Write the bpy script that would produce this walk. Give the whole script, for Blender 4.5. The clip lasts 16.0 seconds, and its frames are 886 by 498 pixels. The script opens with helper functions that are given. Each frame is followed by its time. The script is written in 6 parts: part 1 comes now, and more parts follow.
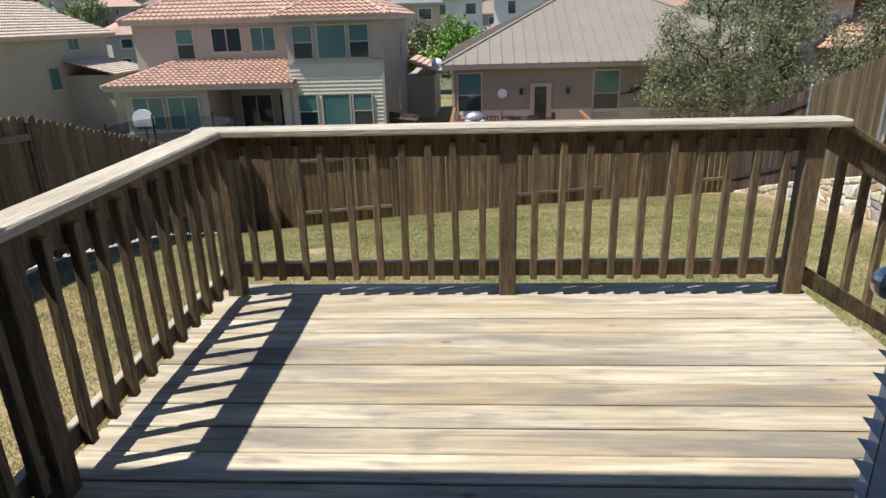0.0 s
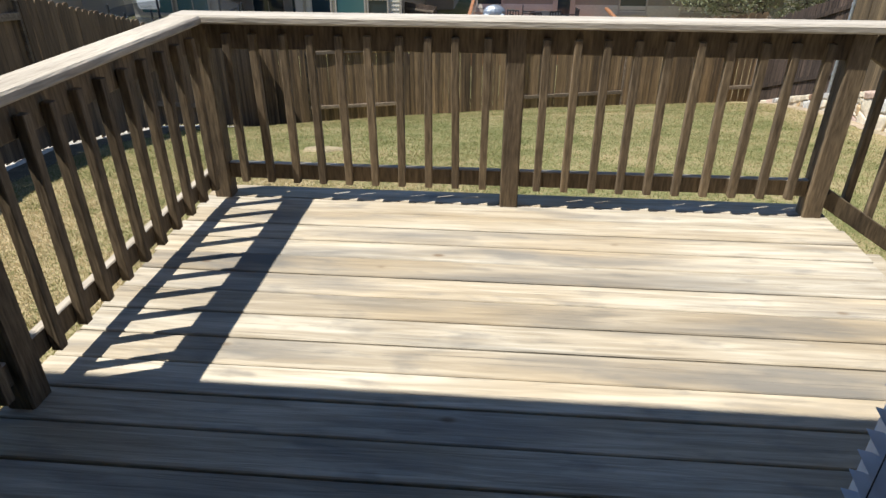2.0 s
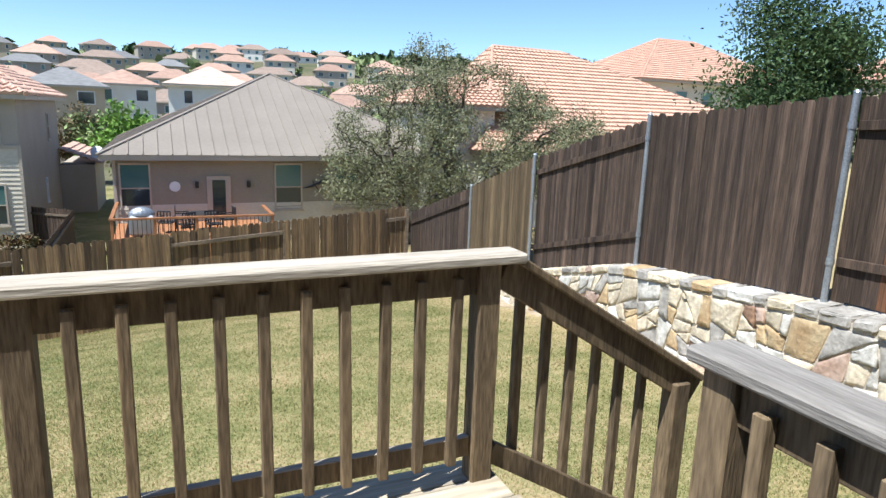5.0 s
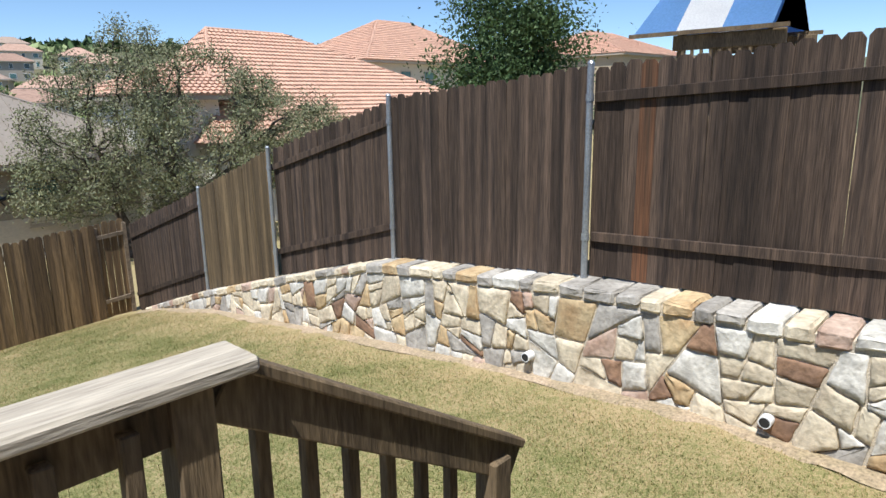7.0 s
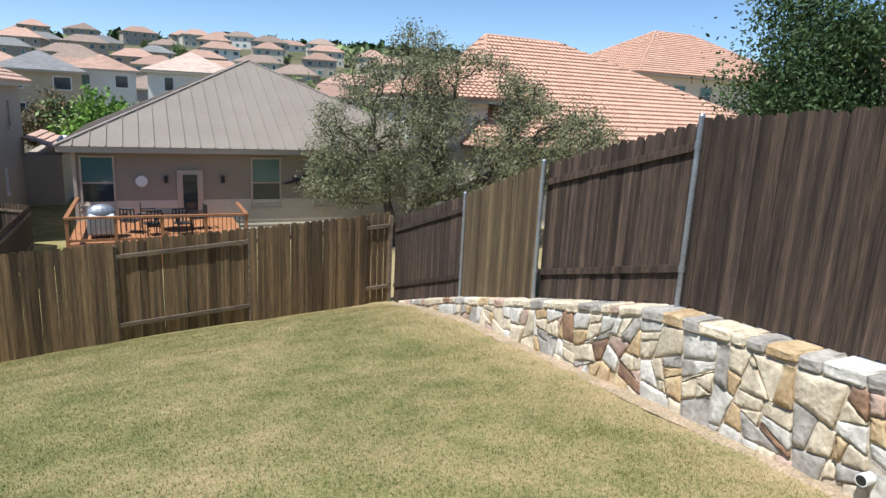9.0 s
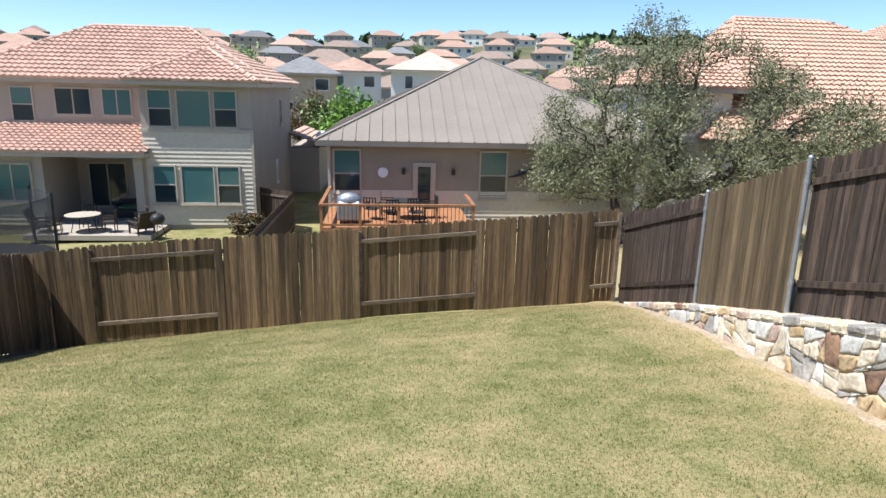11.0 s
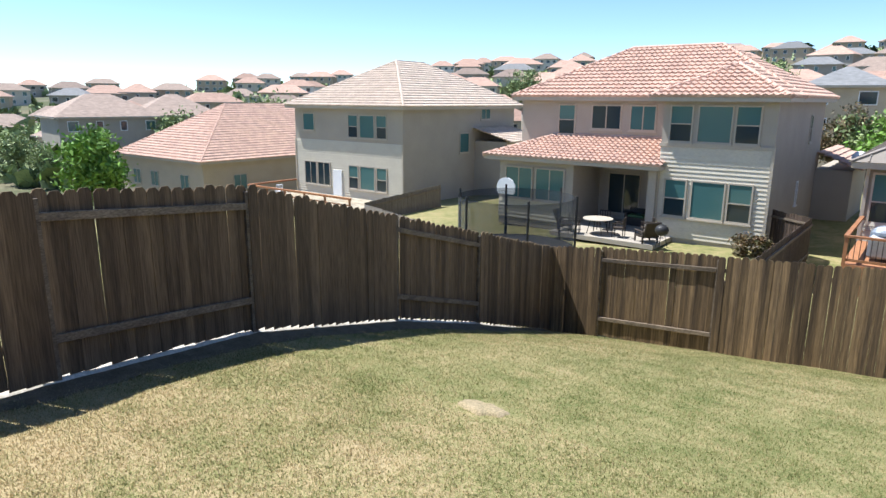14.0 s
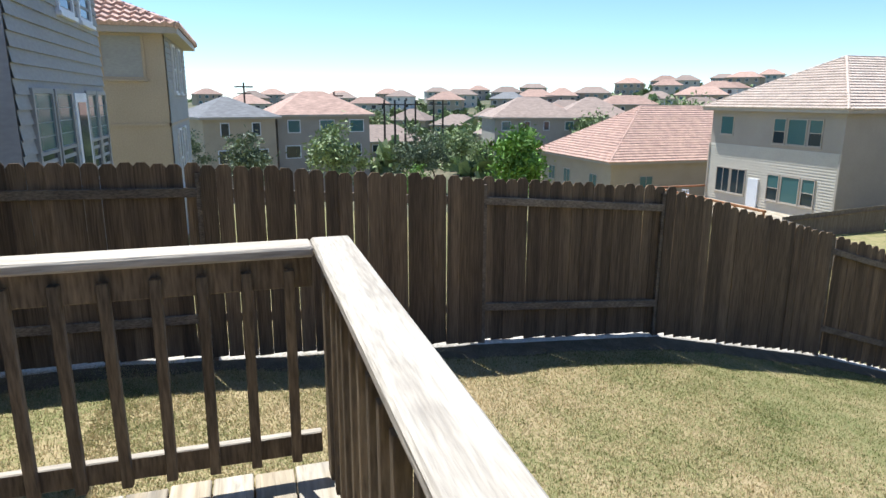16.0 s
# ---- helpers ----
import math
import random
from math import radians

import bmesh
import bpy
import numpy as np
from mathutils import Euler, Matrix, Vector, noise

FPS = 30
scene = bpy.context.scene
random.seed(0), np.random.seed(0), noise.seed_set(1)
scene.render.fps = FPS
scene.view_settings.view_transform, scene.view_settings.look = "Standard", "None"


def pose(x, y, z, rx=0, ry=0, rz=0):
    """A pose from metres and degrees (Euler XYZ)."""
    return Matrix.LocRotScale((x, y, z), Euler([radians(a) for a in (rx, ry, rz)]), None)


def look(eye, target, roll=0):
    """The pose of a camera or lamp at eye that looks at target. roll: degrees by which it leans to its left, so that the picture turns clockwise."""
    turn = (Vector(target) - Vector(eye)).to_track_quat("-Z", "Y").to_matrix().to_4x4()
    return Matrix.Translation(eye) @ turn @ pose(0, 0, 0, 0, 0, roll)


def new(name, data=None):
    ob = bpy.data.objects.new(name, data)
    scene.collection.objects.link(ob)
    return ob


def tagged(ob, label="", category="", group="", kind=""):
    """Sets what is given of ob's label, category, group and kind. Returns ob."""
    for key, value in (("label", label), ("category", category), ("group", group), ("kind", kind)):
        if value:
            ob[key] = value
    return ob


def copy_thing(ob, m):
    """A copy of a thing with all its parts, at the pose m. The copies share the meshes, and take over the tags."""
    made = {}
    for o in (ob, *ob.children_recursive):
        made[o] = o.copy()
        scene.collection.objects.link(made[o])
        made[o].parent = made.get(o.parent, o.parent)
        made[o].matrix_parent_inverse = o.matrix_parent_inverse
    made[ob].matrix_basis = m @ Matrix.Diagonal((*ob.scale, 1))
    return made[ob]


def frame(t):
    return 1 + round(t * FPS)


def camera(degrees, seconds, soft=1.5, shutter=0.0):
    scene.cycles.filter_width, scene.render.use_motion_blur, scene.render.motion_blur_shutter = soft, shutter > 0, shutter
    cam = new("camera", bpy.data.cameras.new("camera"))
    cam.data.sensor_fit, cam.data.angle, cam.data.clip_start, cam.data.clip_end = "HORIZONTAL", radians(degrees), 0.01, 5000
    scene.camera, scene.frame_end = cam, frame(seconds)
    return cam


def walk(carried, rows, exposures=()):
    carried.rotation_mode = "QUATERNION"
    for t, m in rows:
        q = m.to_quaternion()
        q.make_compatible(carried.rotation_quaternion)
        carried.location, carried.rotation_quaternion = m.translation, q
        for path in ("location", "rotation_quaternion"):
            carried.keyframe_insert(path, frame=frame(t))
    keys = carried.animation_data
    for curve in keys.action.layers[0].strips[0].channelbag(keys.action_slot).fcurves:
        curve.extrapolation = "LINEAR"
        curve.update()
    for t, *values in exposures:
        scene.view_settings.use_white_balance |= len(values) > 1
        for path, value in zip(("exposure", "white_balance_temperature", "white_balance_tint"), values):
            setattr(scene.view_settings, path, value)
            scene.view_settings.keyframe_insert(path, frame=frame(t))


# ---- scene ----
cam = camera(69.4, 16.0, soft=1.5)
PATH = [
    (0, (0.543, 0.865, 1.427), (0.433, 2.742, 0.746), -1.6),
    (0.5, (0.57, 0.824, 1.37), (0.448, 2.539, 0.349), -1.0),
    (1, (0.583, 0.822, 1.34), (0.387, 2.325, 0.035), -3.1),
    (1.5, (0.604, 0.874, 1.36), (0.388, 2.386, 0.069), -3.1),
    (2, (0.609, 1.055, 1.391), (0.467, 2.802, 0.429), 0.1),
    (2.5, (0.626, 1.192, 1.411), (0.557, 3.046, 0.664), 1.2),
    (3, (0.722, 1.386, 1.374), (0.585, 3.282, 0.75), -0.0),
    (3.5, (0.772, 1.555, 1.388), (0.575, 3.454, 0.79), -0.0),
    (4, (0.825, 1.744, 1.404), (0.827, 3.682, 0.907), 1.5),
    (4.5, (0.921, 1.885, 1.394), (1.29, 3.8, 0.948), 2.2),
    (5, (1.094, 2.039, 1.415), (1.896, 3.824, 1.003), 2.0),
    (7.5, (1.81, 3.141, 1.448), (3.239, 4.462, 0.989), -1.1),
    (8, (1.895, 3.419, 1.47), (3.152, 4.911, 1.029), -0.1),
    (8.5, (1.886, 3.659, 1.473), (2.913, 5.32, 1.042), 1.9),
    (11, (1.764, 3.97, 1.471), (1.948, 5.903, 0.991), 1.4),
    (11.5, (1.674, 3.97, 1.455), (1.65, 5.905, 0.951), 2.1),
    (12, (1.677, 3.97, 1.431), (1.384, 5.879, 0.914), 2.1),
    (12.5, (1.68, 3.97, 1.46), (1.092, 5.812, 0.949), 1.6),
    (13, (1.682, 3.97, 1.463), (0.886, 5.738, 0.977), 1.2),
    (13.5, (1.646, 3.97, 1.453), (0.672, 5.654, 0.989), 0.7),
    (14, (1.579, 3.97, 1.443), (0.381, 5.505, 0.987), 0.4),
    (14.5, (1.536, 3.967, 1.431), (0.116, 5.302, 0.98), 0.5),
    (15, (1.494, 3.961, 1.417), (-0.116, 5.063, 0.978), 0.1),
    (15.5, (1.514, 3.853, 1.415), (-0.235, 4.717, 0.972), 0.0),
    (16, (1.446, 3.824, 1.415), (-0.417, 4.392, 0.96), 0.2),
]
walk(cam, [(t, look(eye, target, roll)) for t, eye, target, roll in PATH],
     [(0, 0.48, 6450, 8), (0.5, 0.36, 6500, 8), (1, 0.42, 6400, 8), (1.5, 0.85, 6350, 8), (2, 0.6, 6350, 8), (2.5, 0.2, 6400, 8), (3.5, 0.46, 6300, 8), (5, 0.82, 6100, 7), (7.5, 0.42, 6250, 8), (8.5, 0.42, 6250, 8), (11, 0.76, 6150, 9), (13, 0.85, 6100, 9), (14.5, 0.95, 6050, 8), (16, 0.82, 5950, 8)])

# ---- light ----
SUN = Vector((-0.467, -0.168, 1.0)).normalized()
world = bpy.data.worlds.new("sky")
scene.world = world
world.use_nodes = True
wn = world.node_tree.nodes
sky = wn.new("ShaderNodeTexSky")
sky.sky_type = "NISHITA"
sky.sun_disc = False
sky.sun_elevation = math.asin(SUN.z)
sky.sun_rotation = math.atan2(SUN.x, SUN.y)
sky.altitude, sky.air_density, sky.dust_density, sky.ozone_density = 2200, 1.0, 0.0, 4.5
world.node_tree.links.new(sky.outputs[0], wn["Background"].inputs[0])
wn["Background"].inputs[1].default_value = 0.11
sun = new("sun", bpy.data.lights.new("sun", "SUN"))
sun.data.energy, sun.data.angle, sun.data.color = 4.8, radians(0.53), (1.0, 0.96, 0.90)
sun.matrix_world = look((0, 0, 30), Vector((0, 0, 30)) - SUN)


# ---- materials ----
def mat(name, col, col2=None, rough=0.8, scale=(6, 6, 6), fine=40.0, bump=0.25, vary=0.12, metal=0.0, mix=0.55, spec=0.3, dist=0.01, grain=0.22):
    """A surface with two scales of variation in world space and a small change from object to object."""
    m = bpy.data.materials.new(name)
    m.use_nodes = True
    nt = m.node_tree
    n, l = nt.nodes, nt.links.new
    b = n["Principled BSDF"]
    geo = n.new("ShaderNodeNewGeometry")
    mp = n.new("ShaderNodeMapping")
    mp.inputs["Scale"].default_value = scale
    l(geo.outputs["Position"], mp.inputs["Vector"])
    big = n.new("ShaderNodeTexNoise")
    big.inputs["Scale"].default_value, big.inputs["Detail"].default_value = 1.0, 6
    l(mp.outputs[0], big.inputs["Vector"])
    small = n.new("ShaderNodeTexNoise")
    small.inputs["Scale"].default_value, small.inputs["Detail"].default_value = fine / max(scale), 4
    l(mp.outputs[0], small.inputs["Vector"])
    info = n.new("ShaderNodeObjectInfo")
    ramp = n.new("ShaderNodeMapRange")
    ramp.inputs["From Min"].default_value, ramp.inputs["From Max"].default_value = 0.33, 0.67
    l(big.outputs[0], ramp.inputs["Value"])
    mx = n.new("ShaderNodeMix")
    mx.data_type = "RGBA"
    c2 = col2 or tuple(c * 0.75 for c in col)
    mx.inputs[6].default_value, mx.inputs[7].default_value = (*col, 1), (*c2, 1)
    f = n.new("ShaderNodeMath")
    f.operation = "MULTIPLY"
    f.inputs[1].default_value = mix * 1.6
    l(ramp.outputs[0], f.inputs[0])
    l(f.outputs[0], mx.inputs[0])
    add = n.new("ShaderNodeMath")
    add.operation = "MULTIPLY_ADD"
    add.inputs[1].default_value, add.inputs[2].default_value = 2 * vary, 1.0 - vary
    l(info.outputs["Random"], add.inputs[0])
    sm = n.new("ShaderNodeMapRange")
    sm.inputs["From Min"].default_value, sm.inputs["From Max"].default_value = 0.3, 0.7
    sm.inputs["To Min"].default_value, sm.inputs["To Max"].default_value = 1.0 - grain, 1.0 + grain
    l(small.outputs[0], sm.inputs["Value"])
    mul = n.new("ShaderNodeMath")
    mul.operation = "MULTIPLY"
    l(add.outputs[0], mul.inputs[0])
    l(sm.outputs[0], mul.inputs[1])
    hsv = n.new("ShaderNodeHueSaturation")
    l(mul.outputs[0], hsv.inputs["Value"])
    l(mx.outputs[2], hsv.inputs["Color"])
    l(hsv.outputs[0], b.inputs["Base Color"])
    b.inputs["Roughness"].default_value, b.inputs["Metallic"].default_value = rough, metal
    b.inputs["Specular IOR Level"].default_value = spec
    if bump:
        bp = n.new("ShaderNodeBump")
        bp.inputs["Strength"].default_value, bp.inputs["Distance"].default_value = bump, dist
        l(small.outputs[0], bp.inputs["Height"])
        l(bp.outputs[0], b.inputs["Normal"])
    return m


def plank_mat(name, light, tan, grey, rough=0.85):
    """Weathered boards along x: grain, grey weather stains that stop at each board's edge, knots and fine checks."""
    m = bpy.data.materials.new(name)
    m.use_nodes = True
    n, l = m.node_tree.nodes, m.node_tree.links.new
    b = n["Principled BSDF"]
    b.inputs["Roughness"].default_value, b.inputs["Specular IOR Level"].default_value = rough, 0.25
    geo, info = n.new("ShaderNodeNewGeometry"), n.new("ShaderNodeObjectInfo")
    seed = n.new("ShaderNodeMath")
    seed.operation = "MULTIPLY"
    seed.inputs[1].default_value = 61.0
    l(info.outputs["Random"], seed.inputs[0])

    def field(scale, detail, lo, hi, distort=0.0):
        mp = n.new("ShaderNodeMapping")
        mp.inputs["Scale"].default_value = scale
        l(geo.outputs["Position"], mp.inputs["Vector"])
        t = n.new("ShaderNodeTexNoise")
        t.noise_dimensions = "4D"
        t.inputs["Scale"].default_value, t.inputs["Detail"].default_value, t.inputs["Distortion"].default_value = 1.0, detail, distort
        l(mp.outputs[0], t.inputs["Vector"])
        l(seed.outputs[0], t.inputs["W"])
        r = n.new("ShaderNodeMapRange")
        r.inputs["From Min"].default_value, r.inputs["From Max"].default_value = lo, hi
        l(t.outputs[0], r.inputs["Value"])
        return r.outputs[0]

    def mixed(fac, a, c, amount=1.0):
        k = n.new("ShaderNodeMath")
        k.operation = "MULTIPLY"
        k.inputs[1].default_value = amount
        l(fac, k.inputs[0])
        mx = n.new("ShaderNodeMix")
        mx.data_type = "RGBA"
        l(k.outputs[0], mx.inputs[0])
        for sock, v in ((mx.inputs[6], a), (mx.inputs[7], c)):
            if isinstance(v, tuple):
                sock.default_value = (*v, 1)
            else:
                l(v, sock)
        return mx.outputs[2]

    grain = field((2.2, 34, 34), 6, 0.33, 0.67, 0.8)
    base = mixed(field((0.7, 3.0, 3.0), 3, 0.38, 0.62), light, tan)
    base = mixed(grain, base, tuple(c * 0.55 for c in tan), 0.7)
    base = mixed(field((0.85, 5.0, 2.0), 6, 0.49, 0.66, 0.7), base, grey, 0.85)
    base = mixed(field((5.0, 16.0, 6.0), 5, 0.56, 0.7), base, grey, 0.6)
    checks = field((2.2, 210, 90), 3, 0.62, 0.72)
    base = mixed(checks, base, tuple(c * 0.35 for c in grey), 0.6)
    mp = n.new("ShaderNodeMapping")
    mp.inputs["Scale"].default_value = (2.2, 4.4, 1.0)
    l(geo.outputs["Position"], mp.inputs["Vector"])
    vo = n.new("ShaderNodeTexVoronoi")
    vo.inputs["Scale"].default_value = 1.0
    l(mp.outputs[0], vo.inputs["Vector"])
    r = n.new("ShaderNodeMapRange")
    r.inputs["From Min"].default_value, r.inputs["From Max"].default_value = 0.075, 0.03
    l(vo.outputs["Distance"], r.inputs["Value"])
    base = mixed(r.outputs[0], base, (0.17, 0.115, 0.07), 0.8)
    hsv = n.new("ShaderNodeHueSaturation")
    k = n.new("ShaderNodeMath")
    k.operation = "MULTIPLY_ADD"
    k.inputs[1].default_value, k.inputs[2].default_value = 0.3, 0.84
    l(info.outputs["Random"], k.inputs[0])
    l(k.outputs[0], hsv.inputs["Value"])
    l(base, hsv.inputs["Color"])
    l(hsv.outputs[0], b.inputs["Base Color"])
    bp = n.new("ShaderNodeBump")
    bp.inputs["Strength"].default_value, bp.inputs["Distance"].default_value = 0.5, 0.006
    l(grain, bp.inputs["Height"])
    l(bp.outputs[0], b.inputs["Normal"])
    return m


def glass(name, tint, rough=0.05, alpha=None):
    m = bpy.data.materials.new(name)
    m.use_nodes = True
    b = m.node_tree.nodes["Principled BSDF"]
    b.inputs["Base Color"].default_value = (*tint, 1)
    b.inputs["Roughness"].default_value = rough
    b.inputs["Specular IOR Level"].default_value = 0.6
    if alpha is not None:
        b.inputs["Alpha"].default_value = alpha
    return m


DECK = plank_mat("deck_wood", (0.60, 0.535, 0.425), (0.47, 0.375, 0.25), (0.20, 0.185, 0.16))
RAILWOOD = mat("rail_wood", (0.20, 0.145, 0.085), (0.10, 0.073, 0.047), 0.8, (9, 9, 1.2), 90, 0.4, 0.16, grain=0.4)
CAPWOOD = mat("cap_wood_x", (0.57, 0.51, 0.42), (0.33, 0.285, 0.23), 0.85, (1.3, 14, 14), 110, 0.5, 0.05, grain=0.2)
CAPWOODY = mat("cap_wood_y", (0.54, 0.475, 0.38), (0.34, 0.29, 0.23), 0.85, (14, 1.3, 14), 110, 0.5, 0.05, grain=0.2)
GREYCAP = mat("grey_cap_wood", (0.30, 0.28, 0.26), (0.19, 0.175, 0.16), 0.85, (14, 1.3, 14), 110, 0.5, 0.05, grain=0.2)
PICKET = mat("picket_wood", (0.225, 0.15, 0.08), (0.075, 0.052, 0.034), 0.85, (15, 15, 0.45), 110, 0.5, 0.34, mix=0.6, grain=0.4)
PICKETM = mat("picket_wood_olive", (0.155, 0.11, 0.06), (0.07, 0.05, 0.03), 0.85, (15, 15, 0.45), 110, 0.5, 0.3, mix=0.6, grain=0.4)
PICKETL = mat("picket_wood_left", (0.205, 0.138, 0.08), (0.09, 0.062, 0.04), 0.85, (9, 9, 0.4), 90, 0.4, 0.32, grain=0.35)
PICKETD = mat("picket_wood_dark", (0.10, 0.068, 0.049), (0.03, 0.022, 0.018), 0.85, (14, 14, 0.5), 130, 0.6, 0.42, mix=0.62, grain=0.5)
GREYFENCE = mat("grey_fence_wood", (0.23, 0.20, 0.17), (0.13, 0.11, 0.095), 0.9, (12, 12, 0.5), 90, 0.4, 0.2, grain=0.4)
PICKETO = mat("picket_wood_fresh", (0.20, 0.09, 0.045), (0.06, 0.04, 0.026), 0.8, (18, 18, 0.5), 100, 0.4, 0.3, grain=0.4)
FRAIL = mat("fence_rail_wood", (0.22, 0.17, 0.12), (0.11, 0.085, 0.065), 0.85, (3, 3, 9), 80, 0.4, 0.2, grain=0.4)
STEEL = mat("galvanised_steel", (0.42, 0.45, 0.48), (0.33, 0.35, 0.38), 0.45, (3, 3, 3), 60, 0.1, 0.05, metal=0.7)
MORTAR = mat("mortar", (0.58, 0.51, 0.41), (0.46, 0.40, 0.32), 0.95, (5, 5, 5), 70, 0.6, 0.0)
STONES = [mat("stone_cream", (0.68, 0.60, 0.46), (0.50, 0.42, 0.31), 0.9, (5, 5, 5), 22, 0.5, 0.12, mix=0.6, dist=0.02, grain=0.2),
          mat("stone_pale", (0.68, 0.65, 0.59), (0.47, 0.45, 0.41), 0.9, (5, 5, 5), 22, 0.5, 0.12, mix=0.6, dist=0.02, grain=0.2),
          mat("stone_grey", (0.45, 0.42, 0.38), (0.27, 0.25, 0.225), 0.9, (5, 5, 5), 22, 0.5, 0.12, mix=0.6, dist=0.02, grain=0.2),
          mat("stone_buff", (0.56, 0.44, 0.27), (0.42, 0.28, 0.15), 0.9, (5, 5, 5), 22, 0.5, 0.12, mix=0.6, dist=0.02, grain=0.2),
          mat("stone_rust", (0.33, 0.20, 0.125), (0.19, 0.12, 0.085), 0.9, (5, 5, 5), 22, 0.5, 0.14, mix=0.65, dist=0.02, grain=0.2),
          mat("stone_pink", (0.50, 0.38, 0.31), (0.38, 0.26, 0.20), 0.9, (5, 5, 5), 22, 0.5, 0.12, mix=0.6, dist=0.02, grain=0.2)]
TILE = mat("clay_tile", (0.62, 0.42, 0.33), (0.44, 0.295, 0.235), 0.85, (1.5, 1.5, 1.5), 14, 0.3, 0.0)
TILEPALE = mat("pale_tile", (0.62, 0.51, 0.42), (0.47, 0.38, 0.31), 0.85, (1.5, 1.5, 1.5), 14, 0.3, 0.0)
TILEORANGE = mat("orange_tile", (0.58, 0.37, 0.275), (0.46, 0.29, 0.22), 0.85, (1.5, 1.5, 1.5), 14, 0.3, 0.0)
METALROOF = mat("painted_metal_roof", (0.265, 0.23, 0.195), (0.235, 0.203, 0.172), 0.55, (0.6, 0.6, 0.6), 8, 0.05, 0.0, metal=0.0, grain=0.06)
STUCCO = mat("taupe_stucco", (0.395, 0.35, 0.295), (0.355, 0.315, 0.265), 0.9, (0.7, 0.7, 0.7), 25, 0.2, 0.0, grain=0.08)
STUCCOB = mat("brown_grey_stucco", (0.30, 0.265, 0.215), (0.265, 0.235, 0.19), 0.9, (0.7, 0.7, 0.7), 25, 0.2, 0.0, grain=0.08)
STUCCOT = mat("tan_stucco", (0.48, 0.395, 0.285), (0.43, 0.35, 0.25), 0.9, (0.7, 0.7, 0.7), 25, 0.2, 0.0, grain=0.08)
STUCCOW = mat("white_stucco", (0.78, 0.76, 0.70), (0.7, 0.68, 0.62), 0.9, (0.7, 0.7, 0.7), 25, 0.2, 0.0, grain=0.08)
SIDING = mat("cream_siding", (0.60, 0.55, 0.45), (0.55, 0.50, 0.41), 0.75, (0.8, 0.8, 2), 20, 0.1, 0.05, grain=0.08)
SIDINGG = mat("grey_siding", (0.37, 0.37, 0.35), (0.33, 0.33, 0.31), 0.75, (0.8, 0.8, 2), 20, 0.1, 0.05, grain=0.08)
TRIM = mat("trim_paint", (0.46, 0.40, 0.33), (0.42, 0.37, 0.30), 0.6, (2, 2, 2), 30, 0.05, 0.0, grain=0.08)
WHITE = mat("white_paint", (0.78, 0.79, 0.80), (0.70, 0.71, 0.73), 0.45, (2, 2, 2), 40, 0.05, 0.0, grain=0.08)
PANE = glass("window_glass", (0.065, 0.15, 0.15), 0.12)
PANED = glass("window_glass_dark", (0.02, 0.035, 0.045), 0.08)
CLEAR = glass("door_glass", (0.9, 0.95, 0.97), 0.02, 0.06)
BLACK = mat("black_metal", (0.025, 0.025, 0.027), (0.04, 0.04, 0.042), 0.5, (4, 4, 4), 40, 0.1, 0.1)
NET = glass("trampoline_net", (0.035, 0.04, 0.045), 0.8, 0.55)
CEDAR = mat("orange_deck_wood", (0.38, 0.175, 0.08), (0.27, 0.12, 0.06), 0.7, (4, 4, 4), 60, 0.3, 0.1)
DARKWICKER = mat("dark_wicker", (0.06, 0.045, 0.035), (0.035, 0.028, 0.024), 0.7, (9, 9, 9), 80, 0.4, 0.1)
CUSHION = mat("green_cushion", (0.07, 0.14, 0.075), (0.05, 0.11, 0.06), 0.85, (6, 6, 6), 60, 0.2, 0.05)
NICKEL = mat("brushed_nickel", (0.55, 0.52, 0.48), (0.45, 0.42, 0.38), 0.3, (8, 8, 8), 90, 0.05, 0.0, metal=1.0)
BLIND = mat("blind_slat", (0.62, 0.66, 0.72), (0.58, 0.62, 0.68), 0.5, (3, 3, 3), 30, 0.05, 0.03, grain=0.08)
BARK = mat("bark", (0.085, 0.07, 0.055), (0.05, 0.04, 0.034), 0.95, (8, 8, 2), 40, 0.8, 0.1)
BLUE = mat("blue_canvas", (0.16, 0.33, 0.62), (0.14, 0.30, 0.57), 0.7, (2, 2, 2), 30, 0.1, 0.0, grain=0.08)
YELLOW = mat("yellow_canvas", (0.75, 0.42, 0.04), (0.7, 0.38, 0.04), 0.7, (2, 2, 2), 30, 0.1, 0.0)
CONCRETE = mat("concrete", (0.42, 0.40, 0.37), (0.34, 0.32, 0.30), 0.9, (1, 1, 1), 30, 0.3, 0.0)
INTERIOR = mat("interior_paint", (0.55, 0.52, 0.47), (0.52, 0.49, 0.44), 0.8, (1, 1, 1), 30, 0.05, 0.0, grain=0.08)


def leaf_mat(name, a, b):
    m = mat(name, a, b, 0.6, (2.5, 2.5, 2.5), 30, 0.0, 0.1, mix=0.7, spec=0.2)
    n, l = m.node_tree.nodes, m.node_tree.links.new
    geo = n.new("ShaderNodeNewGeometry")
    h = [x for x in n if x.type == "HUE_SAT"][0]
    k = n.new("ShaderNodeMath")
    k.operation = "MULTIPLY_ADD"
    k.inputs[1].default_value, k.inputs[2].default_value = 0.8, 0.6
    l(geo.outputs["Random Per Island"], k.inputs[0])
    l(k.outputs[0], h.inputs["Value"])
    n["Principled BSDF"].inputs["Subsurface Weight"].default_value = 0.0
    return m


